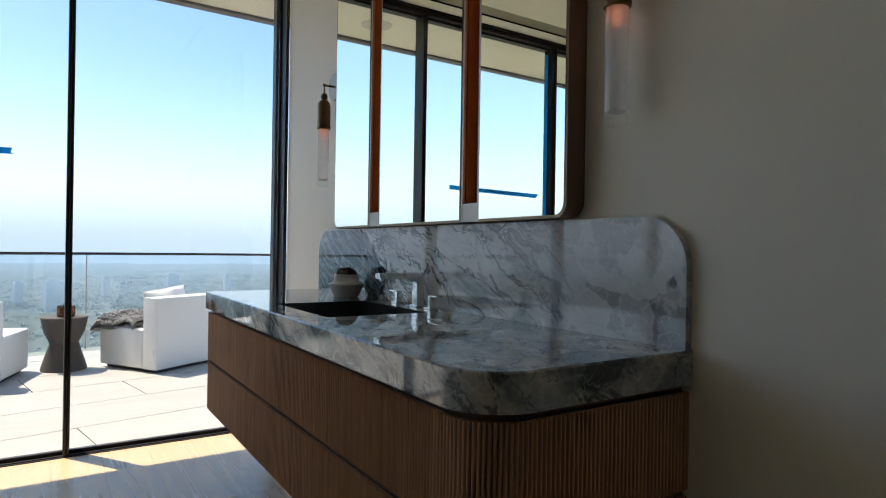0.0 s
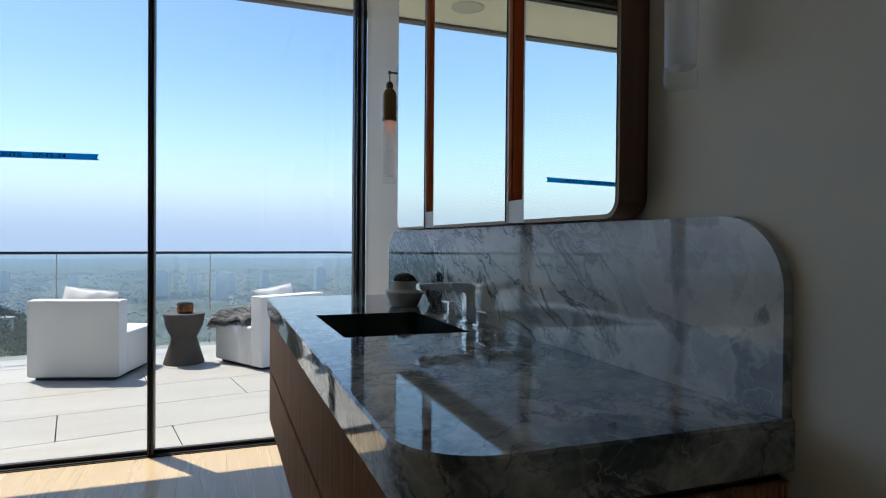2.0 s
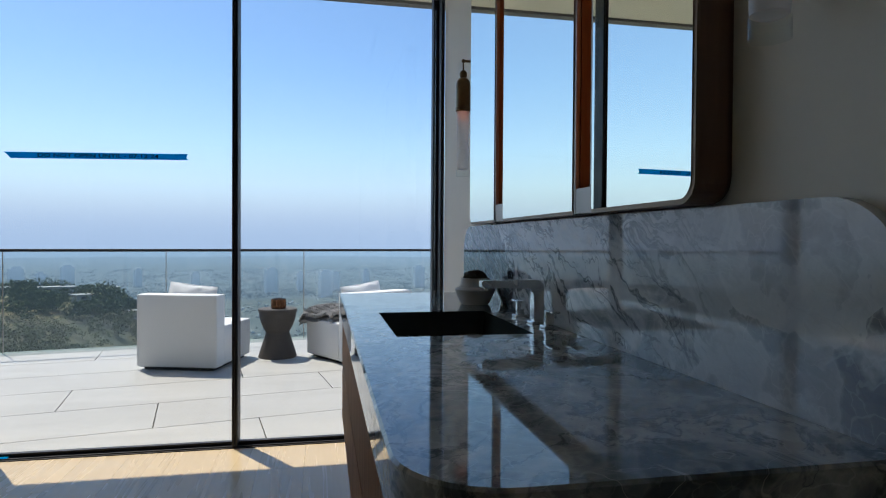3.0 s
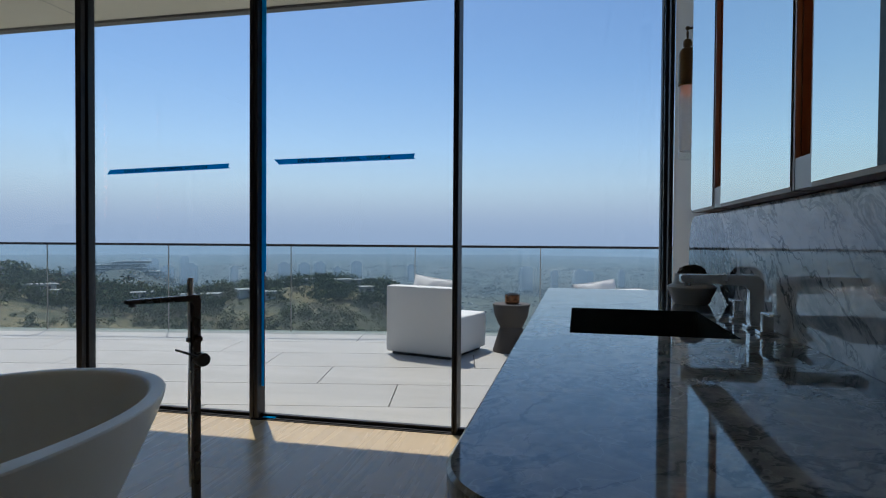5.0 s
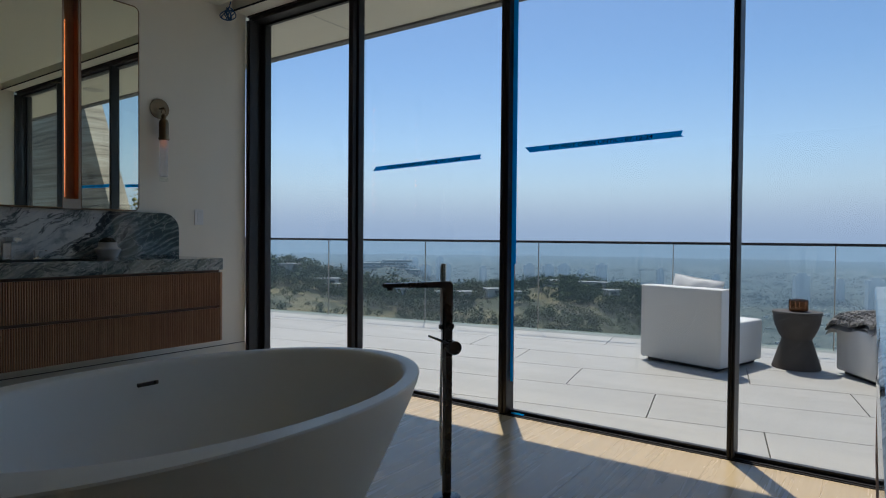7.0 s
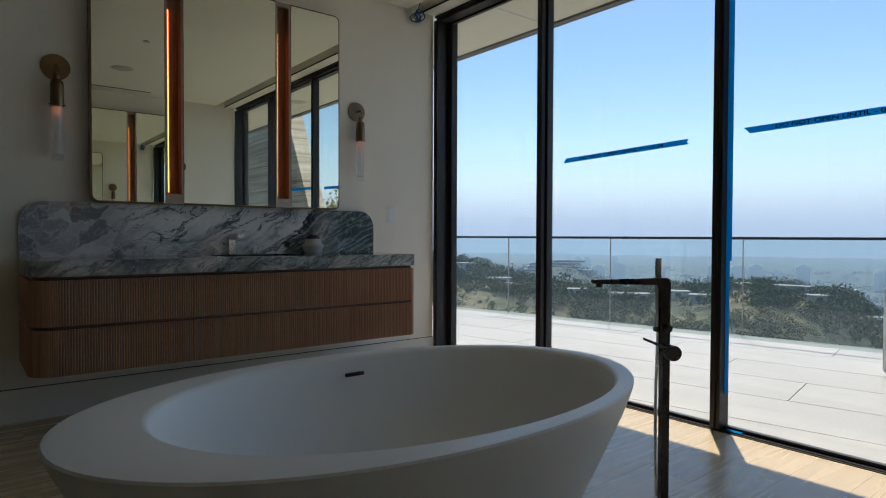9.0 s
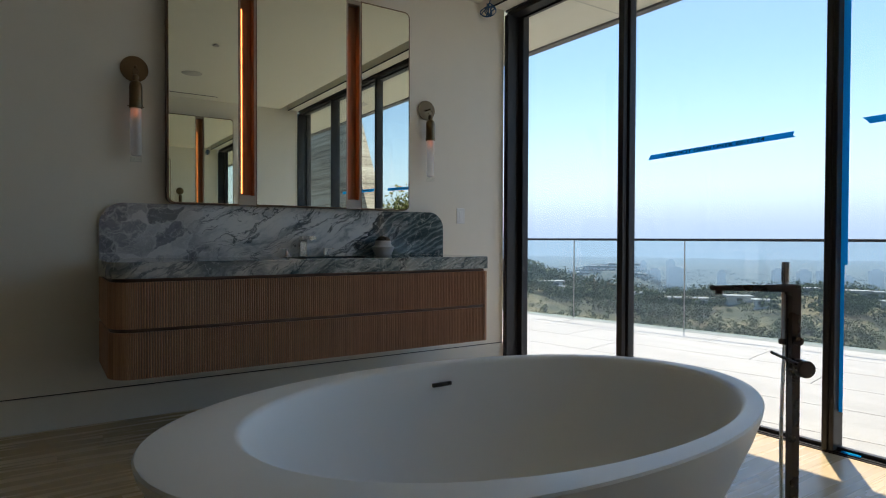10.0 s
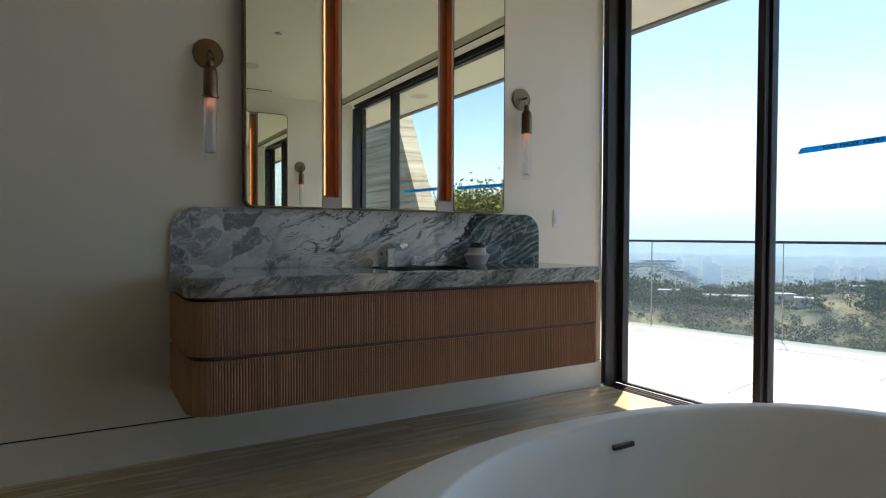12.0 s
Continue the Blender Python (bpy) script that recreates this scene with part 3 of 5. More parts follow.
def worktop(wall, s, depth, y0, y1, sink):
    """A thick stone top with a rounded corner and a sunken basin of the same stone, darkened for its shade. sink:
    depth0, depth1, y0, y1.
    """
    ob = thing("stone_worktop", P(wall, 0, ZT - 0.078), "thick polished blue-grey marble worktop with a sunken basin", "worktop", "worktops")
    R = 0.125
    bm = bmesh.new()
    outer = rounded(0.001, depth, y0, y1, (0, R, 0.018, 0), 10)
    a, b, c, d = sink
    inner = [(a, c), (b, c), (b, d), (a, d)]

    def ring(pts, z):
        vs = [bm.verts.new((s * u, v, z)) for u, v in pts]
        return vs, [bm.edges.new((vs[i], vs[(i + 1) % len(vs)])) for i in range(len(vs))]

    T, e = 0.078, 0.004
    small = rounded(0.001, depth - e, y0 + e, y1 - e, (0, R - e, 0.016, 0), 10)
    top, e1 = ring(small, T)
    mid, e0 = ring(outer, T - e)
    low, e2 = ring(outer, 0)
    hole, e3 = ring(inner, T)
    bmesh.ops.triangle_fill(bm, use_beauty=True, use_dissolve=False, edges=e1 + e3)
    bm.faces.new(low)
    n = len(outer)
    for p, q in ((top, mid), (mid, low)):
        for i in range(n):
            bm.faces.new((p[i], p[(i + 1) % n], q[(i + 1) % n], q[i]))
    part("slab", bm, M_MARBLE_TOP, ob, smooth=True)
    bm = bmesh.new()
    t2 = [bm.verts.new((s * u, v, T - 0.0005)) for u, v in inner]
    lo = [bm.verts.new((s * u, v, T - 0.15)) for u, v in ((a + 0.006, c + 0.006), (b - 0.006, c + 0.006), (b - 0.006, d - 0.006), (a + 0.006, d - 0.006))]
    for i in range(4):
        bm.faces.new((t2[i], t2[(i + 1) % 4], lo[(i + 1) % 4], lo[i]))
    bm.faces.new(lo)
    part("basin", bm, M_BASIN, ob, "rectangular marble basin, its shade put into a dark green")
    part("drain", lathe(bmesh.new(), [(0.0, 0.0), (0.022, 0.0), (0.022, 0.004), (0.017, 0.005), (0.0, 0.0045)], 20, (s * (a + b) / 2, (c + d) / 2, T - 0.149), False), M_CHROME, ob, "round metal drain", True)
    return ob


def backsplash(wall, s, y0, y1, top):
    ob = solid("stone_backsplash", prism(bmesh.new(), rounded(y0, y1, ZT + 0.0005, top, (0, 0, 0.12, 0.12), 10), 0.001, 0.021, lambda u, v, d: (s * d, u, v)), M_MARBLE, "polished blue-grey marble backsplash with rounded top corners", "backsplash", smooth=True, at=P(wall), group="backsplashes")
    return ob


def mirror_cabinet(wall, s, y0, y1, Z0, D):
    """A wide mirror in a shallow wooden case, split by two lit slots."""
    Z1 = 2.578
    ob = thing("mirror_cabinet", P(wall), "three-part mirror in a shallow bronze-edged case with lit slots", "mirror", "mirrors")
    place = lambda u, v, d: (s * d, u, v)
    sl = [(y0 + 0.405, y0 + 0.487), (y0 + 1.101, y0 + 1.185)]
    part("back", prism(bmesh.new(), rounded(y0 + 0.004, y1 - 0.004, Z0 + 0.004, Z1 - 0.004, (0.045,) * 4), 0.001, 0.012, place), M_CASE, ob)
    spans = ((y0, sl[0][0] - 0.011), (sl[0][1] + 0.011, sl[1][0] - 0.011), (sl[1][1] + 0.011, y1))
    for i, (a, b) in enumerate(spans):
        ra = 0.042 if i == 0 else 0.0
        rb = 0.042 if i == 2 else 0.0
        a2, b2 = a + (0.0 if i else 0.005), b - (0.005 if i == 2 else 0.0)
        part("case", prism(bmesh.new(), rounded(a, b, Z0, Z1, (ra, rb, rb, ra)), 0.012, D - 0.004, place), M_CASE, ob, "dark walnut case")
        part("edge_trim", prism(bmesh.new(), rounded(a, b, Z0, Z1, (ra, rb, rb, ra)), D - 0.0038, D, place), M_RIM, ob, "thin brushed bronze edge")
        q = 0.009
        part("mirror_pane", prism(bmesh.new(), rounded(a + (q if i == 0 else 0.003), b - (q if i == 2 else 0.003), Z0 + q, Z1 - q, (max(ra - q, 0), max(rb - q, 0), max(rb - q, 0), max(ra - q, 0))), D, D + 0.002, place), M_MIRROR, ob, "silvered mirror glass")
    for a, b in sl:
        for c, d in ((a - 0.0105, a), (b, b + 0.0105)):
            part("slot_trim", B(s * 0.012, s * (D - 0.001), c, d, Z0 + 0.001, Z1 - 0.001), M_NICKEL, ob, "satin metal strip beside the slot")
        part("slot_foot", B(s * 0.02, s * (D - 0.002), a, b, Z0 + 0.002, Z0 + 0.062), M_NICKEL, ob, "satin metal foot of the slot")
        part("slot_head", B(s * 0.02, s * (D - 0.002), a, b, Z1 - 0.03, Z1 - 0.002), M_NICKEL, ob)
        part("slot_lining", B(s * 0.0125, s * 0.018, a, b, Z0 + 0.062, Z1 - 0.03), M_SLOT, ob, "orange-brown cherry lining")
        part("slot_cheek", B(s * 0.018, s * (D - 0.012), b - 0.004, b, Z0 + 0.062, Z1 - 0.03), M_SLOT, ob, "orange-brown cherry lining")
        part("slot_cheek", B(s * 0.018, s * (D - 0.012), a, a + 0.004, Z0 + 0.062, Z1 - 0.03), M_SLOT, ob, "orange-brown cherry lining")
        part("led_strip", B(s * 0.019, s * 0.024, a + 0.0165, a + 0.0215, Z0 + 0.075, Z0 + 1.18), M_LED if s > 0 else M_LED_DIM, ob, "glowing warm light strip")
    return ob


def sconce(wall, s, y, drop, reach):
    """A wall sconce: disc, arm and ring, with a brass cap and a hanging tube of frosted glass."""
    ob = thing("wall_sconce", P(wall, y, -drop), "aged brass wall sconce with a frosted glass tube", "wall lamp", "sconces")
    m = pose(0, 0, 1.957, 0, 90 * s, 0)
    bm = lathe(bmesh.new(), [(0.0, 0.002), (0.070, 0.002), (0.0715, 0.006), (0.070, 0.010), (0.0, 0.012)], 40, cap=False)
    bm.transform(m)
    part("backplate", bm, M_BRASS, ob, smooth=True)
    bm = rod(bmesh.new(), (s * 0.01, 0, 1.957), (s * (reach - 0.002), 0, 1.957), 0.0055)
    bmesh.ops.create_uvsphere(bm, u_segments=12, v_segments=8, radius=0.009, matrix=Matrix.Translation((s * reach, 0, 1.957)))
    part("arm", bm, M_BRASS, ob, smooth=True)
    pts = [(s * reach + 0.004 * math.cos(a), 0.014 * math.cos(a), 1.930 + 0.017 * math.sin(a)) for a in [2 * math.pi * i / 16 for i in range(17)]]
    part("ring", tube(bmesh.new(), pts, 0.003, 6), M_BRASS, ob, smooth=True)
    X = s * reach
    part("ball", lathe(bmesh.new(), [(0.004, 0.034), (0.012, 0.03), (0.0175, 0.018), (0.0165, 0.006), (0.01, -0.004), (0.009, -0.012)], 20, (X, 0, 1.882)), M_BRASS, ob, smooth=True)
    part("cap", lathe(bmesh.new(), [(0.008, 0.152), (0.02, 0.148), (0.029, 0.136), (0.0325, 0.12), (0.033, 0.02), (0.0345, 0.018), (0.0345, 0.004), (0.031, 0.0)], 28, (X, 0, 1.73)), M_BRASS, ob, smooth=True)
    for dy in (-1, 1):
        part("thumbscrew", rod(bmesh.new(), (X, dy * 0.033, 1.741), (X, dy * 0.041, 1.741), 0.003, 8), M_BRASS, ob, smooth=True)
    part("tube", lathe(bmesh.new(), [(0.0275, 0.262), (0.0275, 0.03), (0.026, 0.004), (0.018, 0.0), (0.0, 0.0)], 28, (X, 0, 1.472), False), M_FROST, ob, "frosted glass tube", True)
    part("tube_foot", lathe(bmesh.new(), [(0.0285, 0.03), (0.0285, 0.0), (0.0, 0.0)], 28, (X, 0, 1.441), False), M_CLEAR, ob, "clear glass foot", True)
    part("bulb", lathe(bmesh.new(), [(0.004, 0.05), (0.012, 0.04), (0.013, 0.012), (0.006, 0.0)], 14, (X, 0, 1.685)), M_BULB, ob, "dimly glowing bulb", True)
    return ob


def basin_tap(wall, s, y):
    """A square-section three-piece tap: spout and two lever handles."""
    ob = thing("basin_tap", P(wall, y, ZT), "polished nickel basin tap with two square lever handles", "tap", "basin taps")
    D = 0.055
    part("spout_base", B(s * (D - 0.022), s * (D + 0.022), -0.024, 0.024, 0.0005, 0.008, 0.001, 1), M_CHROME, ob)
    bm = bmesh.new()
    pts = [(D - 0.015, 0.008), (D + 0.015, 0.008), (D + 0.015, 0.092), (D + 0.028, 0.106), (D + 0.172, 0.108), (D + 0.172, 0.128), (D, 0.13), (D - 0.015, 0.115)]
    prism(bm, pts, -0.021, 0.021, lambda u, v, d: (s * u, d, v))
    bmesh.ops.bevel(bm, geom=bm.edges[:], offset=0.0025, segments=2, affect="EDGES")
    part("spout", bm, M_CHROME, ob)
    part("aerator", rod(bmesh.new(), (s * (D + 0.154), 0, 0.100), (s * (D + 0.154), 0, 0.109), 0.008), M_CHROME, ob)
    for dy in (-0.098, 0.155):
        h = part("handle", B(s * (D - 0.02), s * (D + 0.02), dy - 0.02, dy + 0.02, 0.0005, 0.009, 0.001, 1), M_CHROME, ob)
        part("stem", B(s * (D - 0.012), s * (D + 0.012), dy - 0.01, dy + 0.01, 0.009, 0.05, 0.0015, 1), M_CHROME, h)
        k = -1 if dy < 0 else 1
        part("lever", B(s * (D - 0.012), s * (D + 0.012), dy - 0.01, dy + k * 0.055, 0.046, 0.052, 0.001, 1), M_CHROME, h)
    return ob


def pot(wall, s, y):
    ob = thing("moss_pot", P(wall + s * 0.104, y, ZT + 0.0005), "ridged matte ceramic pot with a mound of brown moss", "plant pot", "moss pots")
    prof = [(0.0, 0.0), (0.05, 0.0), (0.056, 0.005), (0.064, 0.024), (0.074, 0.046), (0.0775, 0.053), (0.0775, 0.057), (0.072, 0.061), (0.060, 0.067), (0.0555, 0.076), (0.054, 0.09), (0.0535, 0.1), (0.049, 0.1), (0.047, 0.085), (0.0, 0.084)]
    part("pot", lathe(bmesh.new(), prof, 40, cap=False), M_CERAMIC, ob, smooth=True)
    bm = bmesh.new()
    bmesh.ops.create_icosphere(bm, subdivisions=4, radius=0.047, matrix=Matrix.Translation((0, 0, 0.094)) @ Matrix.Diagonal((1, 1, 0.75, 1)))
    for v in bm.verts:
        v.co += v.normal * 0.006 * noise.noise(v.co * 90) + v.normal * 0.003 * noise.noise(v.co * 260)
    part("moss", bm, M_MOSS, ob, "brown dried moss", True)
    return ob


for wall, s in ((XA, -1), (XB, 1)):
    vanity(wall, s, 0.588, 2.005, 4.188, (2.74, 3.48))
    worktop(wall, s, 0.60, 2.0, 4.20, (0.128, 0.492, 2.945, 3.458))
    backsplash(wall, s, 2.006, 4.225, 1.194)
    mirror_cabinet(wall, s, 2.336, 3.905, 1.197, 0.072)
    for y in (2.182, 4.085):
        sconce(wall, s, y, 0.024, 0.062)
    basin_tap(wall, s, 3.13)
    pot(wall, s, 3.68)

sw = thing("light_switch", P(XB, 4.396, 1.175), "white plastic light switch plate on the wall", "switch")
part("plate", B(0.001, 0.007, -0.036, 0.036, -0.058, 0.058, 0.0015, 1), M_SWITCH, sw)
part("rocker", B(0.007, 0.0095, -0.016, 0.016, -0.033, 0.033, 0.001, 1), M_SWITCH, sw)

# ---- bath and its tap ----
TUB_AT = (0.635, 2.806)


def oval(cx, cy, a, b, z, n=72):
    return [(cx + b * math.copysign(abs(math.cos(t)) ** 0.96, math.cos(t)), cy + a * math.copysign(abs(math.sin(t)) ** 0.96, math.sin(t)), z) for t in [2 * math.pi * i / n for i in range(n)]]


def bathtub():
    ob = thing("bathtub", P(*TUB_AT, 0.0005), "freestanding oval matte white bathtub", "bathtub")
    A, Bw, H = 0.92, 0.575, 0.545
    rows = []
    for f, z in ((0.60, 0.0), (0.66, 0.012), (0.70, 0.06), (0.765, 0.16), (0.835, 0.27), (0.905, 0.38), (0.96, 0.47), (0.99, 0.53), (0.997, 0.552), (0.992, 0.558)):
        rows.append(oval(0, 0, A * f, Bw * f, z * H / 0.56))
    cy, a, b = 0.075, 0.775, 0.512
    for f, z in ((1.012, 0.56), (1.0, 0.557), (0.985, 0.545), (0.955, 0.48), (0.90, 0.36), (0.82, 0.24), (0.72, 0.15), (0.55, 0.11), (0.25, 0.1)):
        rows.append(oval(0, cy * (0.4 + 0.6 * min(f, 1)), a * f, b * f, z * H / 0.56))
    bm = bmesh.new()
    rings = [[bm.verts.new(p) for p in r] for r in rows]
    for p, q in zip(rings, rings[1:]):
        n = len(p)
        for i in range(n):
            bm.faces.new((p[i], p[(i + 1) % n], q[(i + 1) % n], q[i]))
    bm.faces.new(rings[0]), bm.faces.new(rings[-1])
    part("shell", bm, M_TUB, ob, smooth=True)
    part("overflow_slot", B(-0.4905, -0.478, 0.104, 0.184, 0.468, 0.482, 0.002, 1), M_GUN, ob, "dark overflow slot")
    return ob


bathtub()


def bath_tap():
    """A floor-standing bath filler: square column, flat spout, hand shower and side lever."""
    ob = thing("bath_filler", pose(1.01, 3.70, 0.0, 0, 0, 243) @ Matrix.Diagonal((1.02, 1, 0.957, 1)), "gunmetal floor-standing bath filler with a hand shower", "tap")
    part("floor_plate", lathe(bmesh.new(), [(0.0, 0.0005), (0.055, 0.0005), (0.055, 0.006), (0.05, 0.008), (0.0, 0.008)], 32, cap=False), M_GUN, ob, smooth=True)
    bm = bmesh.new()
    pts = [(-0.014, 0.008), (0.014, 0.008), (0.014, 0.865), (0.025, 0.882), (0.27, 0.886), (0.27, 0.902), (-0.006, 0.905), (-0.014, 0.895)]
    prism(bm, pts, -0.014, 0.014, lambda u, v, d: (u, d, v))
    bmesh.ops.bevel(bm, geom=bm.edges[:], offset=0.003, segments=2, affect="EDGES")
    part("column", bm, M_GUN, ob)
    part("aerator", rod(bmesh.new(), (0.245, 0, 0.874), (0.245, 0, 0.888), 0.012), M_GUN, ob)
    part("mixer", rod(bmesh.new(), (-0.004, 0.012, 0.635), (-0.004, 0.052, 0.635), 0.028, 28), M_GUN, ob, "round mixer body", True)
    part("mixer_face", rod(bmesh.new(), (-0.004, 0.0522, 0.635), (-0.004, 0.056, 0.635), 0.0265, 28), M_GUN, ob, "polished mixer cap", True)
    part("lever", rod(bmesh.new(), (0.01, 0.040, 0.648), (0.105, 0.044, 0.692), 0.0055, 10, 0.0045), M_GUN, ob, smooth=True)
    part("diverter", rod(bmesh.new(), (0.0, 0.016, 0.72), (0.0, 0.026, 0.72), 0.014, 20), M_GUN, ob, smooth=True)
    wand = part("hand_shower", rod(bmesh.new(), (0.004, -0.036, 0.70), (0.004, -0.036, 0.975), 0.0115, 16), M_CHROME, ob, "slim nickel hand shower", True)
    for i in range(9):
        part("nozzle", rod(bmesh.new(), (0.014, -0.036, 0.915 + 0.006 * i), (0.0185, -0.036, 0.915 + 0.006 * i), 0.002, 6), M_GASKET, wand)
    part("holder", B(-0.01, 0.018, -0.05, -0.02, 0.70, 0.72, 0.003, 1), M_GUN, ob)
    pts = [(0.004, -0.036 - 0.012 * math.sin(math.pi * i / 20), 0.70 - 0.62 * i / 20) for i in range(21)]
    part("hose", tube(bmesh.new(), pts, 0.006, 8), M_CHROME, ob, "ribbed metal hose", True)
    return ob


bath_tap()

# ---- ceiling fittings ----
sp = thing("ceiling_speaker", P(1.72, 3.15, ZC - 0.0015), "round cream grille of a ceiling speaker", "speaker")
part("grille", lathe(bmesh.new(), [(0.0, -0.004), (0.1, -0.004), (0.105, -0.002), (0.107, 0.001)], 40, cap=False), M_GRILLE, sp, smooth=True)
sp = thing("soffit_speaker", P(2.0, 5.31, ZC - 0.0115), "round cream grille in the outdoor soffit", "speaker")
part("grille", lathe(bmesh.new(), [(0.0, -0.004), (0.11, -0.004), (0.115, -0.002), (0.117, 0.001)], 40, cap=False), M_GRILLE, sp, smooth=True)
spr = thing("ceiling_sprinkler", P(0.55, 3.13, ZC - 0.0005), "small concealed sprinkler cover in the ceiling", "sprinkler")
part("cover", lathe(bmesh.new(), [(0.0, -0.012), (0.03, -0.012), (0.032, -0.008), (0.02, -0.006), (0.02, 0.0)], 28, cap=False), M_GRILLE, spr, smooth=True)
vt = thing("slot_vent", P(2.73, 3.02, ZC - 0.001), "thin black linear air slot in the ceiling", "vent")
part("slot", B(-0.008, 0.008, -0.62, 0.64, -0.003, 0.0), M_VENT, vt)
part("flange", B(0.0085, 0.012, -0.62, 0.64, -0.004, 0.0), M_GRILLE, vt)
cb = thing("cable_coil", P(XB + 0.07, 4.60, ZC - 0.07), "loose coil of blue cable hanging from the shade slot", "cable")
for i in range(5):
    q = [(0.012 * math.sin(i * 2.1) + 0.045 * math.cos(a + i) * (0.8 + 0.07 * i), 0.02 * math.cos(i * 1.3) + 0.02 * math.sin(2 * a + i), 0.045 * math.sin(a + i) * (0.75 + 0.08 * i)) for a in [2 * math.pi * j / 20 for j in range(21)]]
    part("loop", tube(bmesh.new(), q, 0.0045, 6), M_BLUEWIRE, cb, smooth=True)
part("lead", tube(bmesh.new(), [(0, 0, 0.03), (0.01, 0.01, 0.08), (0.02, 0.02, 0.15)], 0.0045, 6), M_BLUEWIRE, cb, smooth=True)

# ---- terrace ----
TURN_T = 11.0                      # the terrace lies askew to the house
UT, VT = Vector((math.cos(radians(TURN_T)), math.sin(radians(TURN_T)))), Vector((-math.sin(radians(TURN_T)), math.cos(radians(TURN_T))))
RAIL_V = 8.06                      # railing's distance along VT
CORNER = 5.15                      # railing's bend along UT
ZG = -0.012                        # top of the terrace tiles


def tv(u, v):
    return UT * u + VT * v


def lounge_chair():
    """A low armless outdoor chair, wrapped in white fabric; faces +y, its base at the middle of its back edge."""
    ob = thing("lounge_chair", P(), "white upholstered armless outdoor lounge chair", "chair", "lounge chairs")
    part("plinth", B(-0.31, 0.31, 0.04, 0.68, 0.0, 0.035), M_GASKET, ob, "recessed black plinth")

    def soft(bm, amp):
        bmesh.ops.subdivide_edges(bm, edges=bm.edges[:], cuts=3, use_grid_fill=True)
        for v in bm.verts:
            v.co += Vector((noise.noise(v.co * 5.1), noise.noise(v.co * 4.7 + Vector((9, 0, 0))), noise.noise(v.co * 5.5 + Vector((0, 7, 0))))) * amp
        return bm

    part("seat", soft(B(-0.352, 0.352, 0.168, 0.73, 0.03, 0.375, 0.018, 3), 0.004), M_FABRIC, ob, smooth=True)
    part("backrest", soft(B(-0.354, 0.354, 0.0, 0.17, 0.03, 0.655, 0.014, 3), 0.003), M_FABRIC, ob, smooth=True)
    for x in (-0.3535, 0.3535):
        part("seam_piping", tube(bmesh.new(), [(x, 0.004, 0.04), (x, 0.003, 0.35), (x, 0.004, 0.648), (x, 0.085, 0.654), (x, 0.165, 0.648)], 0.0035, 6), M_FABRIC, ob, smooth=True)
    part("label_tab", B(-0.362, -0.353, 0.03, 0.055, 0.17, 0.21, 0.001, 1), M_FABRIC, ob)
    return ob


def pillow(at, label):
    ob = new("throw_pillow")
    bm = bmesh.new()
    n = 18
    front, back = [], []
    for side, store in ((1, front), (-1, back)):
        for j in range(n + 1):
            row = []
            for i in range(n + 1):
                u, v = 2 * i / n - 1, 2 * j / n - 1
                edge = (1 - abs(u) ** 2.6) * (1 - abs(v) ** 2.6)
                pinch = 1 - 0.07 * (1 - abs(u)) * abs(v) ** 3 - 0.07 * (1 - abs(v)) * abs(u) ** 3
                w = 0.011 * noise.noise(Vector((u * 2.4, v * 2.4, side))) + 0.004 * noise.noise(Vector((u * 7, v * 7, side)))
                row.append(bm.verts.new((0.225 * u * pinch, side * (0.003 + 0.062 * max(edge, 0) ** 0.5) + w, 0.2 * v * pinch)))
            store.append(row)
    for store in (front, back):
        for j in range(n):
            for i in range(n):
                bm.faces.new((store[j][i], store[j][i + 1], store[j + 1][i + 1], store[j + 1][i]))
    bmesh.ops.remove_doubles(bm, verts=bm.verts[:], dist=0.0075)
    ob.matrix_world = at
    part("cover", bm, M_FABRIC, ob, smooth=True)
    pts = [(0.222 * u, 0, 0.197 * v) for u, v in ((-1, -1), (0, -0.97), (1, -1), (0.97, 0), (1, 1), (0, 0.97), (-1, 1), (-0.97, 0), (-1, -1))]
    part("piping", tube(bmesh.new(), pts, 0.004, 6), M_FABRIC, ob, smooth=True)
    return tagged(ob, label, "pillow", "pillows")


chair_l = lounge_chair()
at_l, at_r = P(1.078, 6.96, ZG, -16.0), P(2.84, 7.06, ZG, 32.0)
copy_thing(chair_l, at_r)
chair_l.matrix_world = at_l
pillow(at_l @ pose(-0.02, 0.255, 0.535, -18, 6, 0), "plump white pillow leaning on the lounge chair's back")
pillow(at_r @ pose(0.0, 0.255, 0.525, -18, -6, 0), "plump white pillow leaning on the lounge chair's back")


def side_table():
    ob = thing("side_table", P(1.88, 7.50, ZG), "taupe cast-concrete hourglass side table on the terrace", "table")
    prof = [(0.0, 0.0), (0.178, 0.0), (0.181, 0.006), (0.178, 0.02), (0.112, 0.235), (0.112, 0.242), (0.135, 0.285), (0.160, 0.345), (0.173, 0.40), (0.179, 0.445), (0.183, 0.448), (0.184, 0.462), (0.181, 0.468), (0.0, 0.468)]
    part("base", lathe(bmesh.new(), prof[:6] + [(0.0, 0.242)], 56, cap=False), M_CONCRETE, ob, smooth=True)
    part("top", lathe(bmesh.new(), [(0.0, 0.2425), (0.112, 0.2425)] + prof[6:], 56, cap=False), M_CONCRETE, ob, smooth=True)
    return ob


side_table()


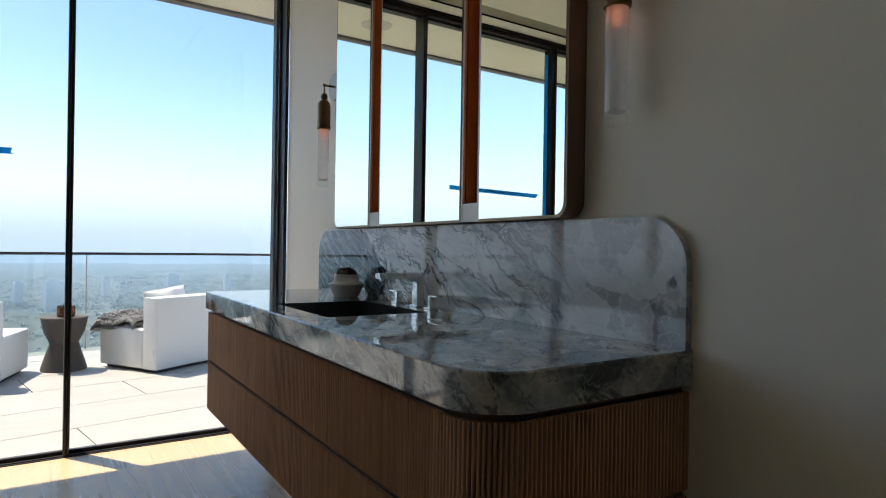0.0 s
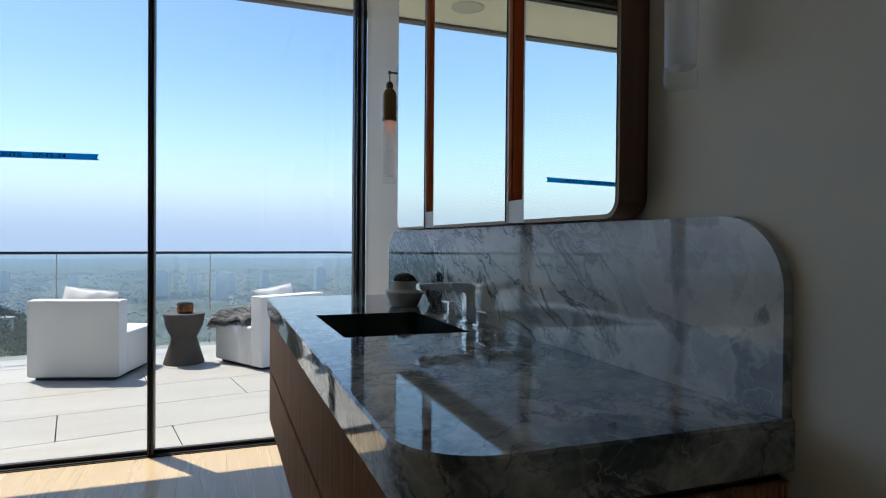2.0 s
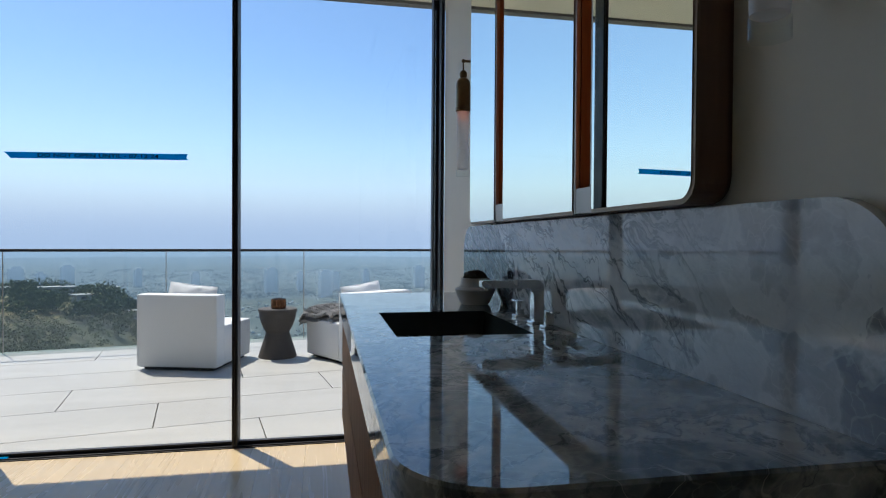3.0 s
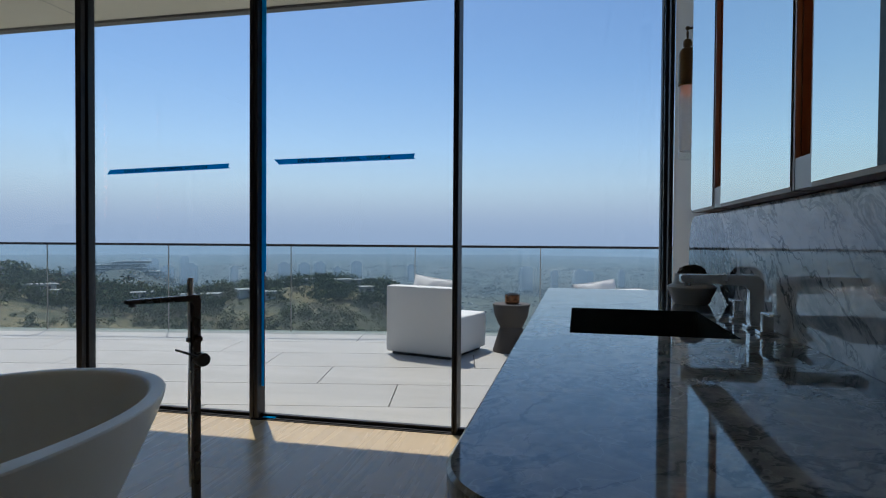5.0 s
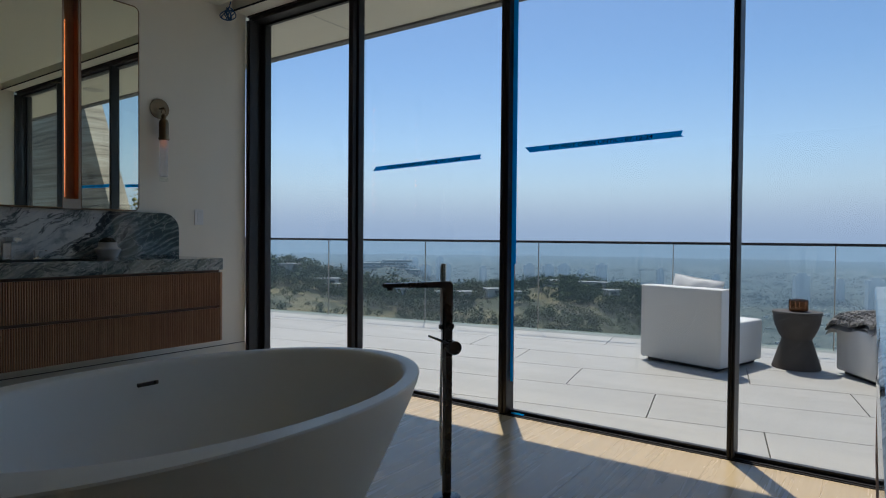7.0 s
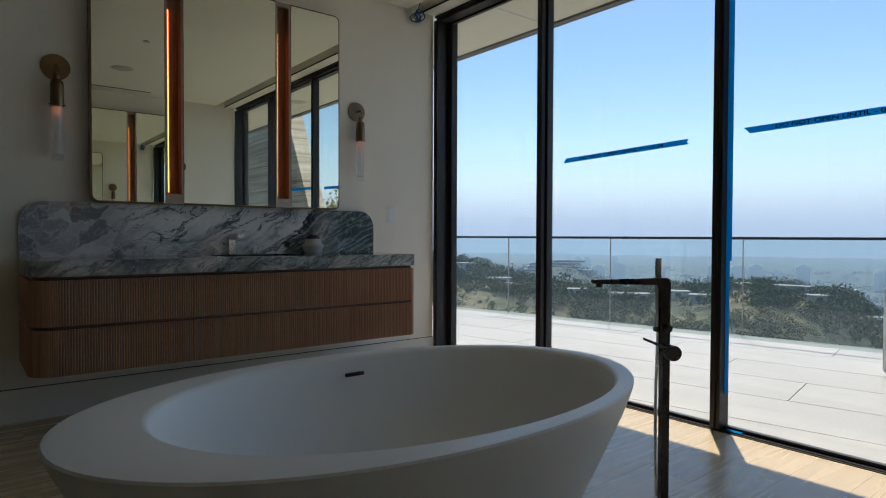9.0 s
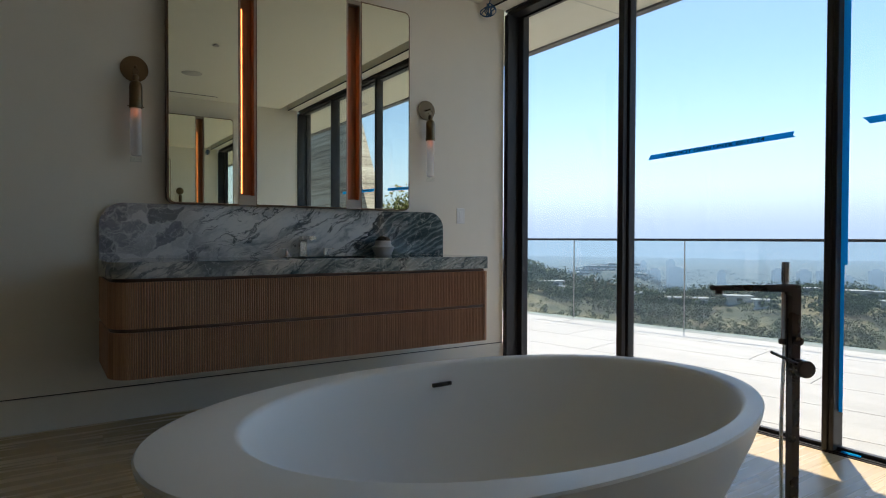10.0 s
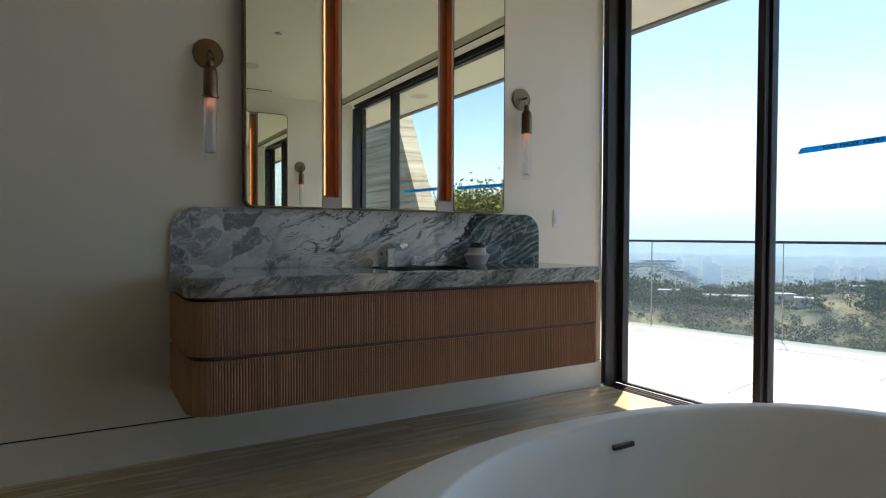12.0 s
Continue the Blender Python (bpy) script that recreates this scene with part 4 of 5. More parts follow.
def candle_holder():
    ob = thing("candle_holder", P(1.89, 7.48, ZG + 0.4685), "ribbed bronze glass candle holder on the side table", "candle holder")
    bm = bmesh.new()
    seg = 48
    prof = [(0.0, 0.0), (0.058, 0.0), (0.066, 0.012), (0.0675, 0.03), (0.0675, 0.085), (0.062, 0.098), (0.05, 0.1), (0.047, 0.09), (0.047, 0.02), (0.0, 0.018)]
    rings = []
    for r, z in prof:
        rings.append([bm.verts.new(((r + (0.0035 if k % 2 and 0.05 < r else 0)) * math.cos(2 * math.pi * k / seg), (r + (0.0035 if k % 2 and 0.05 < r else 0)) * math.sin(2 * math.pi * k / seg), z)) for k in range(seg)])
    for a, b in zip(rings, rings[1:]):
        for k in range(seg):
            if a is rings[0]:
                continue
            bm.faces.new((a[k], a[(k + 1) % seg], b[(k + 1) % seg], b[k]))
    bm.faces.new(rings[1])
    part("jar", bm, M_COPPER, ob)
    part("wax", lathe(bmesh.new(), [(0.0, 0.055), (0.0465, 0.055), (0.0465, 0.06), (0.0, 0.062)], 32, cap=False), M_CERAMIC, ob, "pale candle wax", True)
    return ob


candle_holder()


def knit_throw():
    """A chunky knitted throw: rows of plaited stitches bunched over the front corner of a seat."""
    ob = thing("knitted_throw", at_r @ pose(-0.21, 0.565, 0.378), "grey chunky knitted throw heaped over the chair's seat", "blanket")

    def sheet(u, v):
        x = -0.17 + 0.42 * u + 0.03 * math.sin(5 * v)
        y = -0.30 + 0.52 * v + 0.02 * math.sin(6 * u)
        z = 0.045 + 0.055 * math.sin(math.pi * min(1, max(0, u))) * math.sin(math.pi * v) + 0.02 * math.sin(9 * v + 4 * u)
        if x < -0.13:
            z -= 0.7 * (-0.13 - x)
        if y > 0.15:
            z -= 0.8 * (y - 0.15)
        return Vector((x, y, z))

    base = bmesh.new()
    n = 16
    for lift, keep in ((0.0, 1), (-0.035, 0)):
        g = [[base.verts.new(sheet(i / n, j / n) + Vector((0, 0, lift))) for i in range(n + 1)] for j in range(n + 1)]
        for j in range(n):
            for i in range(n):
                base.faces.new((g[j][i], g[j][i + 1], g[j + 1][i + 1], g[j + 1][i]))
    part("lining", base, M_KNIT, ob, smooth=True)
    for r in range(15):
        pts = []
        for i in range(60):
            u, v = (r + 0.5) / 15, i / 59
            p = sheet(u + 0.022 * math.sin(i * 1.9 + (r % 2) * math.pi), v)
            pts.append(p + Vector((0, 0, 0.008 + 0.008 * math.cos(i * 1.9))))
        part("stitch_row", tube(bmesh.new(), pts, 0.0135, 7), M_KNIT, ob, smooth=True)
    return ob


knit_throw()

# railing: clear panels between thin posts, under a slim dark cap
PANEL, TOP = 1.452, 1.012
rail = thing("glass_railing", P(*tv(0, RAIL_V), ZG), "frameless glass terrace railing with a thin dark cap rail", "railing", "", "structure")
JOINTS = [CORNER - PANEL * i for i in range(9)]
far_end = tv(JOINTS[-1], RAIL_V)
cr = tv(CORNER, RAIL_V)
T2 = Vector((math.cos(radians(-17)), math.sin(radians(-17))))
runs = [(cr, -UT, 8), (cr, T2, 3)]
for o, d, n in runs:
    ang = math.degrees(math.atan2(d.y, d.x))
    base = Vector((o.x, o.y)) - tv(0, RAIL_V)
    for i in range(n):
        m = P(base.x, base.y, 0, ang)
        bm = B(i * PANEL + 0.004, (i + 1) * PANEL - 0.004, -0.007, 0.007, -0.05, TOP - 0.008)
        bm.transform(m)
        g = part("glass_panel", bm, M_RAILGLASS, rail, "clear glass panel")
        g.visible_shadow = False
        bm = B((i + 1) * PANEL - 0.0035, (i + 1) * PANEL + 0.0035, -0.008, 0.008, -0.03, TOP - 0.01)
        bm.transform(m)
        part("joint_strip", bm, M_NICKEL, rail, "thin metal joint")
    bm = B(-0.01, n * PANEL, -0.012, 0.012, TOP - 0.014, TOP + 0.014, 0.003, 1)
    bm.transform(P(base.x, base.y, 0, ang))
    part("cap_rail", bm, M_FRAME, rail, "slim dark cap rail", True)
    bm = B(-0.05, n * PANEL, -0.17 if n == 8 else -0.12, 0.10, -0.14, -0.003)
    if n == 8:
        bm = B(-0.05, n * PANEL, -0.10, 0.17, -0.14, -0.003)
    bm.transform(P(base.x, base.y, 0, ang))
    part("kerb", bm, M_CURB, rail, "pale stone kerb under the glass")

# travertine fin wall beyond the terrace
fin = bmesh.new()
prism(fin, [(4.15, -0.3), (9.5, -0.3), (9.5, 5.5), (7.15, 5.5)], 7.0, 7.35, lambda u, v, d: (u, d, v))
solid("travertine_wall", fin, M_TRAV, "tall layered travertine fin wall with a sloping edge", "wall", "structure")

# ---- the hills, the basin and the city ----
CREST = [(-180, -4), (-90, -2.6), (-60, -3.0), (-50, -3.3), (-44, -4.2), (-38, -5.2), (-31, -5.6), (-26, -5.0), (-18, -5.3), (-13, -8), (-8, -12), (0, -15), (40, -15), (90, -8), (180, -4)]


def lerp(table, x):
    for (a, p), (b, q) in zip(table, table[1:]):
        if a <= x <= b:
            t = (x - a) / (b - a)
            t = t * t * (3 - 2 * t)
            return p + (q - p) * t
    return table[-1][1]


def step(a, b, x):
    t = min(1, max(0, (x - a) / (b - a)))
    return t * t * (3 - 2 * t)


def ground_z(r, az):
    zc = 270 * math.tan(radians(lerp(CREST, az)))
    p = Vector((r * math.sin(radians(az)), r * math.cos(radians(az)), 0))
    slope = -9 + (zc - 16 + 9) * step(12, 120, r)
    z = slope + 16 * step(140, 265, r)
    z += (-190 - zc) * step(290, 760, r)
    z += (150 + 8 * math.sin(az * 0.6)) * math.exp(-((az + 42) / 13) ** 2 - ((r - 950) / 260) ** 2)
    z += 60 * step(2500, 4800, r)
    k = step(30, 120, r)
    z += k * (5 * noise.noise(p * 0.013) + 2.2 * noise.noise(p * 0.05)) + step(400, 900, r) * 9 * noise.noise(p * 0.004)
    return z


def ground_at(x, y):
    return ground_z(math.hypot(x, y), math.degrees(math.atan2(x, y)))


def terrain():
    bm = bmesh.new()
    az_list = [-180 + 6 * i for i in range(20)] + [-60 + 1.0 * i for i in range(100)] + [40 + 5 * i for i in range(28)]
    rs = [6.5 * 1.055 ** i for i in range(124)]
    rs = [r for r in rs if r < 4850]
    rows = []
    for r in rs:
        rows.append([bm.verts.new((r * math.sin(radians(a)), 3 + r * math.cos(radians(a)), ground_z(r, a) if r > 11 else -3.5)) for a in az_list])
    n = len(az_list)
    for a, b in zip(rows, rows[1:]):
        for i in range(n):
            bm.faces.new((a[i], a[(i + 1) % n], b[(i + 1) % n], b[i]))
    bm.faces.new(rows[0])
    return bm


def ground_material():
    k = Nodes("dry_hillside")
    v = k.coords("World")
    a, b, c = k.noise(v, 0.035, 5, 0.6), k.noise(v, 0.22, 6, 0.7), k.noise(v, 1.8, 3)
    scrub = k.ramp(b, (0.35, (0.035, 0.042, 0.022)), (0.65, (0.105, 0.10, 0.055)))
    grass = k.ramp(k.math("ADD", k.math("MULTIPLY", c, 0.5), k.math("MULTIPLY", b, 0.5)), (0.38, (0.10, 0.084, 0.042)), (0.50, (0.22, 0.168, 0.082)), (0.62, (0.34, 0.262, 0.13)))
    col = k.mix(k.ramp(a, (0.45, (0, 0, 0)), (0.55, (1, 1, 1))), scrub, grass)
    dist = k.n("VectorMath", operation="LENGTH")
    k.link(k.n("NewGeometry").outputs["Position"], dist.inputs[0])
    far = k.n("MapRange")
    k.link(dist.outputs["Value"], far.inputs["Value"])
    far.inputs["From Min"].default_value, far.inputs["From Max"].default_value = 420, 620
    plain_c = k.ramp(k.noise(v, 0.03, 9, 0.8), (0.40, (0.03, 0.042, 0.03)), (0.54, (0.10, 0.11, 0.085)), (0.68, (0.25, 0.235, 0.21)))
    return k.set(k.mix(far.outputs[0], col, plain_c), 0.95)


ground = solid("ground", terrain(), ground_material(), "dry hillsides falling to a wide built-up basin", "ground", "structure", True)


def leaf_material(name, dark, light):
    k = Nodes(name)
    v = k.coords("World")
    rnd = k.n("NewGeometry").outputs["Random Per Island"]
    col = k.ramp(k.math("ADD", k.math("MULTIPLY", rnd, 0.7), k.math("MULTIPLY", k.noise(v, 0.08, 3), 0.4)), (0.15, dark), (0.95, light))
    return k.set(col, 0.8, spec=0.2)


M_LEAF = leaf_material("dark_chaparral_leaves", (0.028, 0.045, 0.017), (0.185, 0.20, 0.075))
M_EUC = leaf_material("eucalyptus_leaves", (0.14, 0.15, 0.05), (0.36, 0.34, 0.13))
M_BARK = plain("grey_bark", (0.16, 0.13, 0.10), 0.9, grain=40, vary=0.3)
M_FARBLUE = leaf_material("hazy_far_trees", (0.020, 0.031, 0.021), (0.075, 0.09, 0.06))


class Cloud:
    """Gathers many small triangles into one mesh."""

    def __init__(self):
        self.v, self.f = [], []

    def leaf(self, p, size, rng):
        n = len(self.v)
        d = np.array([rng.gauss(0, 1) for _ in range(6)])
        a, b = d[:3] / (np.linalg.norm(d[:3]) + 1e-6), d[3:] / (np.linalg.norm(d[3:]) + 1e-6)
        self.v += [tuple(p + a * size), tuple(p - a * size * 0.6 + b * size * 0.5), tuple(p - b * size), tuple(p + b * size * 0.8 - a * size * 0.2)]
        self.f += [(n, n + 1, n + 2), (n, n + 2, n + 3)]

    def trunk(self, p, h, r, sides=5):
        n = len(self.v)
        for k in range(sides):
            a = 2 * math.pi * k / sides
            self.v += [(p[0] + r * math.cos(a), p[1] + r * math.sin(a), p[2] - 1.0), (p[0] + 0.4 * r * math.cos(a), p[1] + 0.4 * r * math.sin(a), p[2] + h)]
        for k in range(sides):
            q = (k + 1) % sides
            self.f.append((n + 2 * k, n + 2 * q, n + 2 * q + 1, n + 2 * k + 1))

    def tree(self, x, y, z, h, w, rng, leaves=60):
        """A trunk and a crown of several uneven clumps of leaves."""
        self.trunk((x, y, z), h * 0.7, 0.035 * h)
        lobes = [(np.array((x + rng.uniform(-0.32, 0.32) * w, y + rng.uniform(-0.32, 0.32) * w, z + h * rng.uniform(0.35, 0.85))), rng.uniform(0.3, 0.55) * w) for _ in range(6)]
        for _ in range(leaves):
            c, r = rng.choice(lobes)
            d = np.array([rng.gauss(0, 1) for _ in range(3)])
            d *= r / (np.linalg.norm(d) + 1e-6) * rng.uniform(0.55, 1.05)
            d[2] *= 0.8
            self.leaf(c + d, 0.098 * w * rng.uniform(0.5, 1.3), rng)

    def make(self, name, material, label, category):
        me = bpy.data.meshes.new(name)
        me.from_pydata(self.v, [], self.f)
        me.materials.append(material)
        return tagged(new(name, me), label, category, "", "stuff")


SPOTS = [(-49.5, 272, 2, 0), (-46.2, 262, 2, 8), (-45.3, 258, 1, -15), (-38.6, 268, 0, 5), (-35.2, 262, 1, 0), (-33.0, 262, 0, 20), (-30.0, 262, 0, 15), (-44.0, 268, 0, 5), (-26.6, 285, 1, 10), (-20.4, 285, 1, 4), (-12.4, 292, 1, 4), (-28.2, 250, 1, 0), (-25.0, 276, 0, 8), (-21.7, 282, 0, 12), (-19.3, 262, 1, 25), (-17.8, 285, 2, 0), (-13.2, 288, 1, 14), (-15.3, 262, 1, 30), (-36.8, 300, 0, 5)]
rng = random.Random(7)
woods = Cloud()
for i in range(4000):
    az = rng.uniform(-64, -9)
    r = rng.choice((rng.uniform(120, 285), rng.uniform(130, 262), rng.uniform(225, 330), rng.uniform(255, 300)))
    x, y = r * math.sin(radians(az)), r * math.cos(radians(az))
    bare = noise.noise(Vector((x, y, 0)) * 0.03) + 0.35 * noise.noise(Vector((x, y, 5)) * 0.11)
    if bare > (0.06 if r < 240 else 0.25) and rng.random() < 0.84:
        continue
    if any(abs(az - q[0]) * r * 0.0175 < 5.0 and q[1] - 10 < r < q[1] + 5 for q in SPOTS):
        continue
    h = rng.uniform(1.4, 4.4) if r < 235 else rng.uniform(2.0, 5.4)
    if rng.random() < 0.04:
        h *= 1.5
    woods.tree(x, y + 3, ground_z(r, az), h, h * rng.uniform(0.8, 1.4), rng, 125)
for i in range(2000):
    az, r = rng.uniform(-64, -9), rng.uniform(95, 245)
    h = rng.uniform(0.35, 1.1)
    c = np.array((r * math.sin(radians(az)), 3 + r * math.cos(radians(az)), ground_z(r, az) + h * 0.35))
    for _ in range(14):
        woods.leaf(c + np.array((rng.gauss(0, 0.45) * h, rng.gauss(0, 0.45) * h, rng.gauss(0, 0.25) * h)), h * 0.22, rng)
woods.make("hillside_woods", M_LEAF, "dark scrub oaks and shrubs over the dry hillside", "trees")
far_woods = Cloud()
for i in range(9500):
    az = rng.uniform(-66, 30)
    r = rng.choice((rng.uniform(420, 1000), rng.uniform(750, 1250), rng.uniform(900, 2200), rng.uniform(1900, 3500)))
    x, y = r * math.sin(radians(az)), r * math.cos(radians(az))
    h = rng.uniform(5, 10) * (1 if r < 1900 else 2)
    c = np.array((x, y + 3, ground_z(r, az) + h * 0.4))
    for _ in range(18):
        far_woods.leaf(c + np.array((rng.gauss(0, 0.7) * h, rng.gauss(0, 0.7) * h, rng.gauss(0, 0.24) * h)), h * rng.uniform(0.12, 0.26), rng)
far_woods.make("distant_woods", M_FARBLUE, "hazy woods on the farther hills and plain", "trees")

M_STUCCO = plain("white_stucco", (0.50, 0.485, 0.455), 0.85, kind="World", grain=3)
M_ROOF = plain("flat_grey_roof", (0.36, 0.35, 0.335), 0.85, kind="World", grain=3)
M_DARKPANE = plain("dark_window", (0.03, 0.035, 0.04), 0.15)
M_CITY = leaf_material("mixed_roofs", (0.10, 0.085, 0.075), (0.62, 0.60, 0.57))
# concrete paled and blued in its colour, as haze does to far buildings
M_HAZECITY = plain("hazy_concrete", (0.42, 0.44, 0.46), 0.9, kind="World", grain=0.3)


def house(w, d, h):
    ob = thing("hillside_house", P(), "low white modern house among the trees on the hill", "house", "hillside houses")
    part("wall", B(-w / 2, w / 2, -d / 2, d / 2, -3.0, h), M_STUCCO, ob)
    part("roof", B(-w / 2 - 0.8, w / 2 + 0.8, -d / 2 - 1.0, d / 2 + 0.8, h, h + 0.45), M_ROOF, ob)
    n = max(1, int(w / 5))
    for i in range(n):
        x = -w / 2 + w * (i + 0.5) / n
        wn_ = part("window", B(x - 1.0, x + 1.0, -d / 2 - 0.05, -d / 2 + 0.05, 0.5, h - 0.5), M_DARKPANE, ob)
        part("frame", B(x - 0.06, x + 0.06, -d / 2 - 0.09, -d / 2 - 0.051, 0.5, h - 0.5), M_ROOF, wn_)
    return ob


protos = [house(8.5, 5, 2.2), house(5.0, 4.5, 1.9), house(11, 5, 3.2)]
used = set()
for az, r, kind, turn in SPOTS:
    m = P(r * math.sin(radians(az)), 3 + r * math.cos(radians(az)), ground_z(r, az) + 0.5, -az + turn)
    if kind in used:
        copy_thing(protos[kind], m)
    else:
        protos[kind].matrix_world = m
        used.add(kind)


def campus():
    """The terraced white building complex on the far hill."""
    az, r = -40.6, 930
    ob = thing("terraced_building", P(r * math.sin(radians(az)), 3 + r * math.cos(radians(az)), ground_z(r, az) - 3, -az), "long terraced pale building on the far hill", "building")
    for i, (a, b, z) in enumerate(((-52, 50, -6), (-46, 34, -1), (-40, 16, 4), (-6, 40, 8))):
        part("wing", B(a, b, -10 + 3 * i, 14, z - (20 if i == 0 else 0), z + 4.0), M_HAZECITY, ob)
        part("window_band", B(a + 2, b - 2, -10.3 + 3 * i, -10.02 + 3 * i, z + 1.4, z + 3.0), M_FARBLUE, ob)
    return ob


campus()


def tower(w, d, h):
    bm = B(-w / 2, w / 2, -d / 2, d / 2, -20, h)
    box(bm, -w * 0.3, w * 0.3, -d * 0.3, d * 0.3, h, h + 7)
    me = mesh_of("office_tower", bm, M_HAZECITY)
    return me


tower_meshes = [tower(24, 22, 66), tower(40, 26, 84), tower(24, 24, 112)]
TOWERS = [(-38.8, 2300, 2), (-38.0, 2350, 2), (-37.0, 2350, 1), (-35.6, 2400, 2), (-35.1, 2420, 1), (-31.5, 2500, 0), (-27.2, 2500, 1), (-25.4, 2450, 1), (-24.0, 2500, 1), (-22.4, 2500, 0), (-20.6, 2600, 1), (-15.5, 2600, 0), (-11.0, 2300, 0), (-4.6, 2100, 1), (-2.0, 2300, 0), (0.3, 2000, 1), (1.2, 2300, 0), (4.0, 2500, 0), (9.0, 2400, 1), (13.5, 2600, 0)]
for az, r, kind in TOWERS:
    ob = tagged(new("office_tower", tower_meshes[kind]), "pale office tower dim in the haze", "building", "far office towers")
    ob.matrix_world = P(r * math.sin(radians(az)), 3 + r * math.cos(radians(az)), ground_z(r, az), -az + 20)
city = bmesh.new()
for i in range(1100):
    az, r = rng.uniform(-30, 28), rng.uniform(650, 3400)
    if az < -12 and r < 1000:
        continue
    x, y = r * math.sin(radians(az)), 3 + r * math.cos(radians(az))
    w, d, h, z = rng.uniform(4, 11), rng.uniform(4, 9), rng.uniform(2.5, 5.0), ground_z(r, az)
    a = rng.uniform(0, 90)
    box(city, -w / 2, w / 2, -d / 2, d / 2, -5, h)
    bmesh.ops.transform(city, matrix=P(x, y, z, a), verts=city.verts[-8:])
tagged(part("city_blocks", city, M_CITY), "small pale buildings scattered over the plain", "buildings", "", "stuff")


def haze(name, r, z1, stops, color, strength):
    """A glowing, see-through sheet standing in for distant haze, thinning upwards; stops are rows of (elevation in
    degrees, cover).
    """
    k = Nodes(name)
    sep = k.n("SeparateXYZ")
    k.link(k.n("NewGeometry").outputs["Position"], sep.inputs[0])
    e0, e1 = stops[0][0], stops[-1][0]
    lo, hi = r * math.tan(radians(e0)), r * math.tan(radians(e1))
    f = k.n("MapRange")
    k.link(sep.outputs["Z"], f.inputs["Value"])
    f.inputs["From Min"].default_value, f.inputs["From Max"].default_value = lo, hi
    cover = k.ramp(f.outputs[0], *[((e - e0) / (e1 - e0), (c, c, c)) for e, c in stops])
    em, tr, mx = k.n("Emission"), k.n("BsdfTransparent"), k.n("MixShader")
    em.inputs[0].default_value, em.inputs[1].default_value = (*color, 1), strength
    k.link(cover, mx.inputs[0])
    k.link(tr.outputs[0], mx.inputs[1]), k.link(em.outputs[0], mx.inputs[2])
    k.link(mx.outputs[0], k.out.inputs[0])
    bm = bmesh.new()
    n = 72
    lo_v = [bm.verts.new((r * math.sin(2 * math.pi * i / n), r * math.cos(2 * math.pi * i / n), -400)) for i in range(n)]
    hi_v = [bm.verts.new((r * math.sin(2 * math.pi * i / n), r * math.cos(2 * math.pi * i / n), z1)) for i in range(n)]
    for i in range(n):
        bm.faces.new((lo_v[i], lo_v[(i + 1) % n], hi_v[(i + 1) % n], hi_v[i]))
    ob = solid(name, bm, k.m, "glowing see-through curtain standing in for summer haze", "backdrop", "structure")
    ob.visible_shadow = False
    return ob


# four added emissive rings pale the distance, the nearest at 112 m
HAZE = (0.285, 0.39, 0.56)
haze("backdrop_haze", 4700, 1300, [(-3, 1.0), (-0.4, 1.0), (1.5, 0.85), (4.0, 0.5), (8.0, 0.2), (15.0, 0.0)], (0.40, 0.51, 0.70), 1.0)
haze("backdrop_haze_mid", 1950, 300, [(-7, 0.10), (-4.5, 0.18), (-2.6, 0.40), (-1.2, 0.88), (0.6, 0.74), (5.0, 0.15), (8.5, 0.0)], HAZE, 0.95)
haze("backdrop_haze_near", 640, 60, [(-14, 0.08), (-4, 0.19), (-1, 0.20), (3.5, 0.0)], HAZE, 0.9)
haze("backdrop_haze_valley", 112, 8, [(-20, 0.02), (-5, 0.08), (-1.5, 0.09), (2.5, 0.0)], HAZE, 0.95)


# the eucalyptus beside the fin wall
def eucalyptus(x, y):
    z = ground_at(x, y - 3)
    ob = thing("eucalyptus_tree", P(x, y, z), "tall eucalyptus with drooping olive leaves and gaps", "tree")
    r2 = random.Random(3)
    H = 3.15 - z
    tr = bmesh.new()
    tube(tr, [(0, 0, -0.5), (0.1, 0.05, H * 0.3), (-0.1, 0.1, H * 0.6), (0.05, 0, H * 0.9)], 0.16, 9)
    limbs = []
    for i in range(16):
        a, zz = r2.uniform(0, 6.28), H * r2.uniform(0.45, 0.85)
        L = r2.uniform(0.9, 1.9)
        end = Vector((math.cos(a) * L, math.sin(a) * L, min(H * 0.90, zz + r2.uniform(0.6, 2.0))))
        limbs.append(end)
        tube(tr, [(0, 0, zz), tuple(end * 0.5 + Vector((0, 0, zz * 0.5 + 0.2))), tuple(end)], 0.035, 6)
    part("trunk", tr, M_BARK, ob, smooth=True)
    cl = Cloud()
    for end in limbs:
        for _ in range(2400):
            p = np.array(end) + np.array((r2.gauss(0, 0.5), r2.gauss(0, 0.5), r2.gauss(-0.2, 0.42)))
            cl.leaf(p, r2.uniform(0.055, 0.10), r2)
    me = bpy.data.meshes.new("crown")
    me.from_pydata(cl.v, [], cl.f)
    me.materials.append(M_EUC)
    c = new("crown", me)
    c.parent = ob
    return ob


eucalyptus(12.5, 14.5)

# ---- floor boards and terrace tiles ----
WIDE = 0.222
half_floor = tagged(new("floor"), "pale oiled wide oak floorboards", "floor", "", "structure")
board_mesh = {}


def board(L):
    L = round(L, 2)
    if L not in board_mesh:
        board_mesh[L] = mesh_of("floorboard", B(-WIDE / 2 + 0.0002, WIDE / 2 - 0.0002, 0.0002, L - 0.0002, -0.02, 0.0, 0.0004, 1), M_OAK)
    return board_mesh[L]


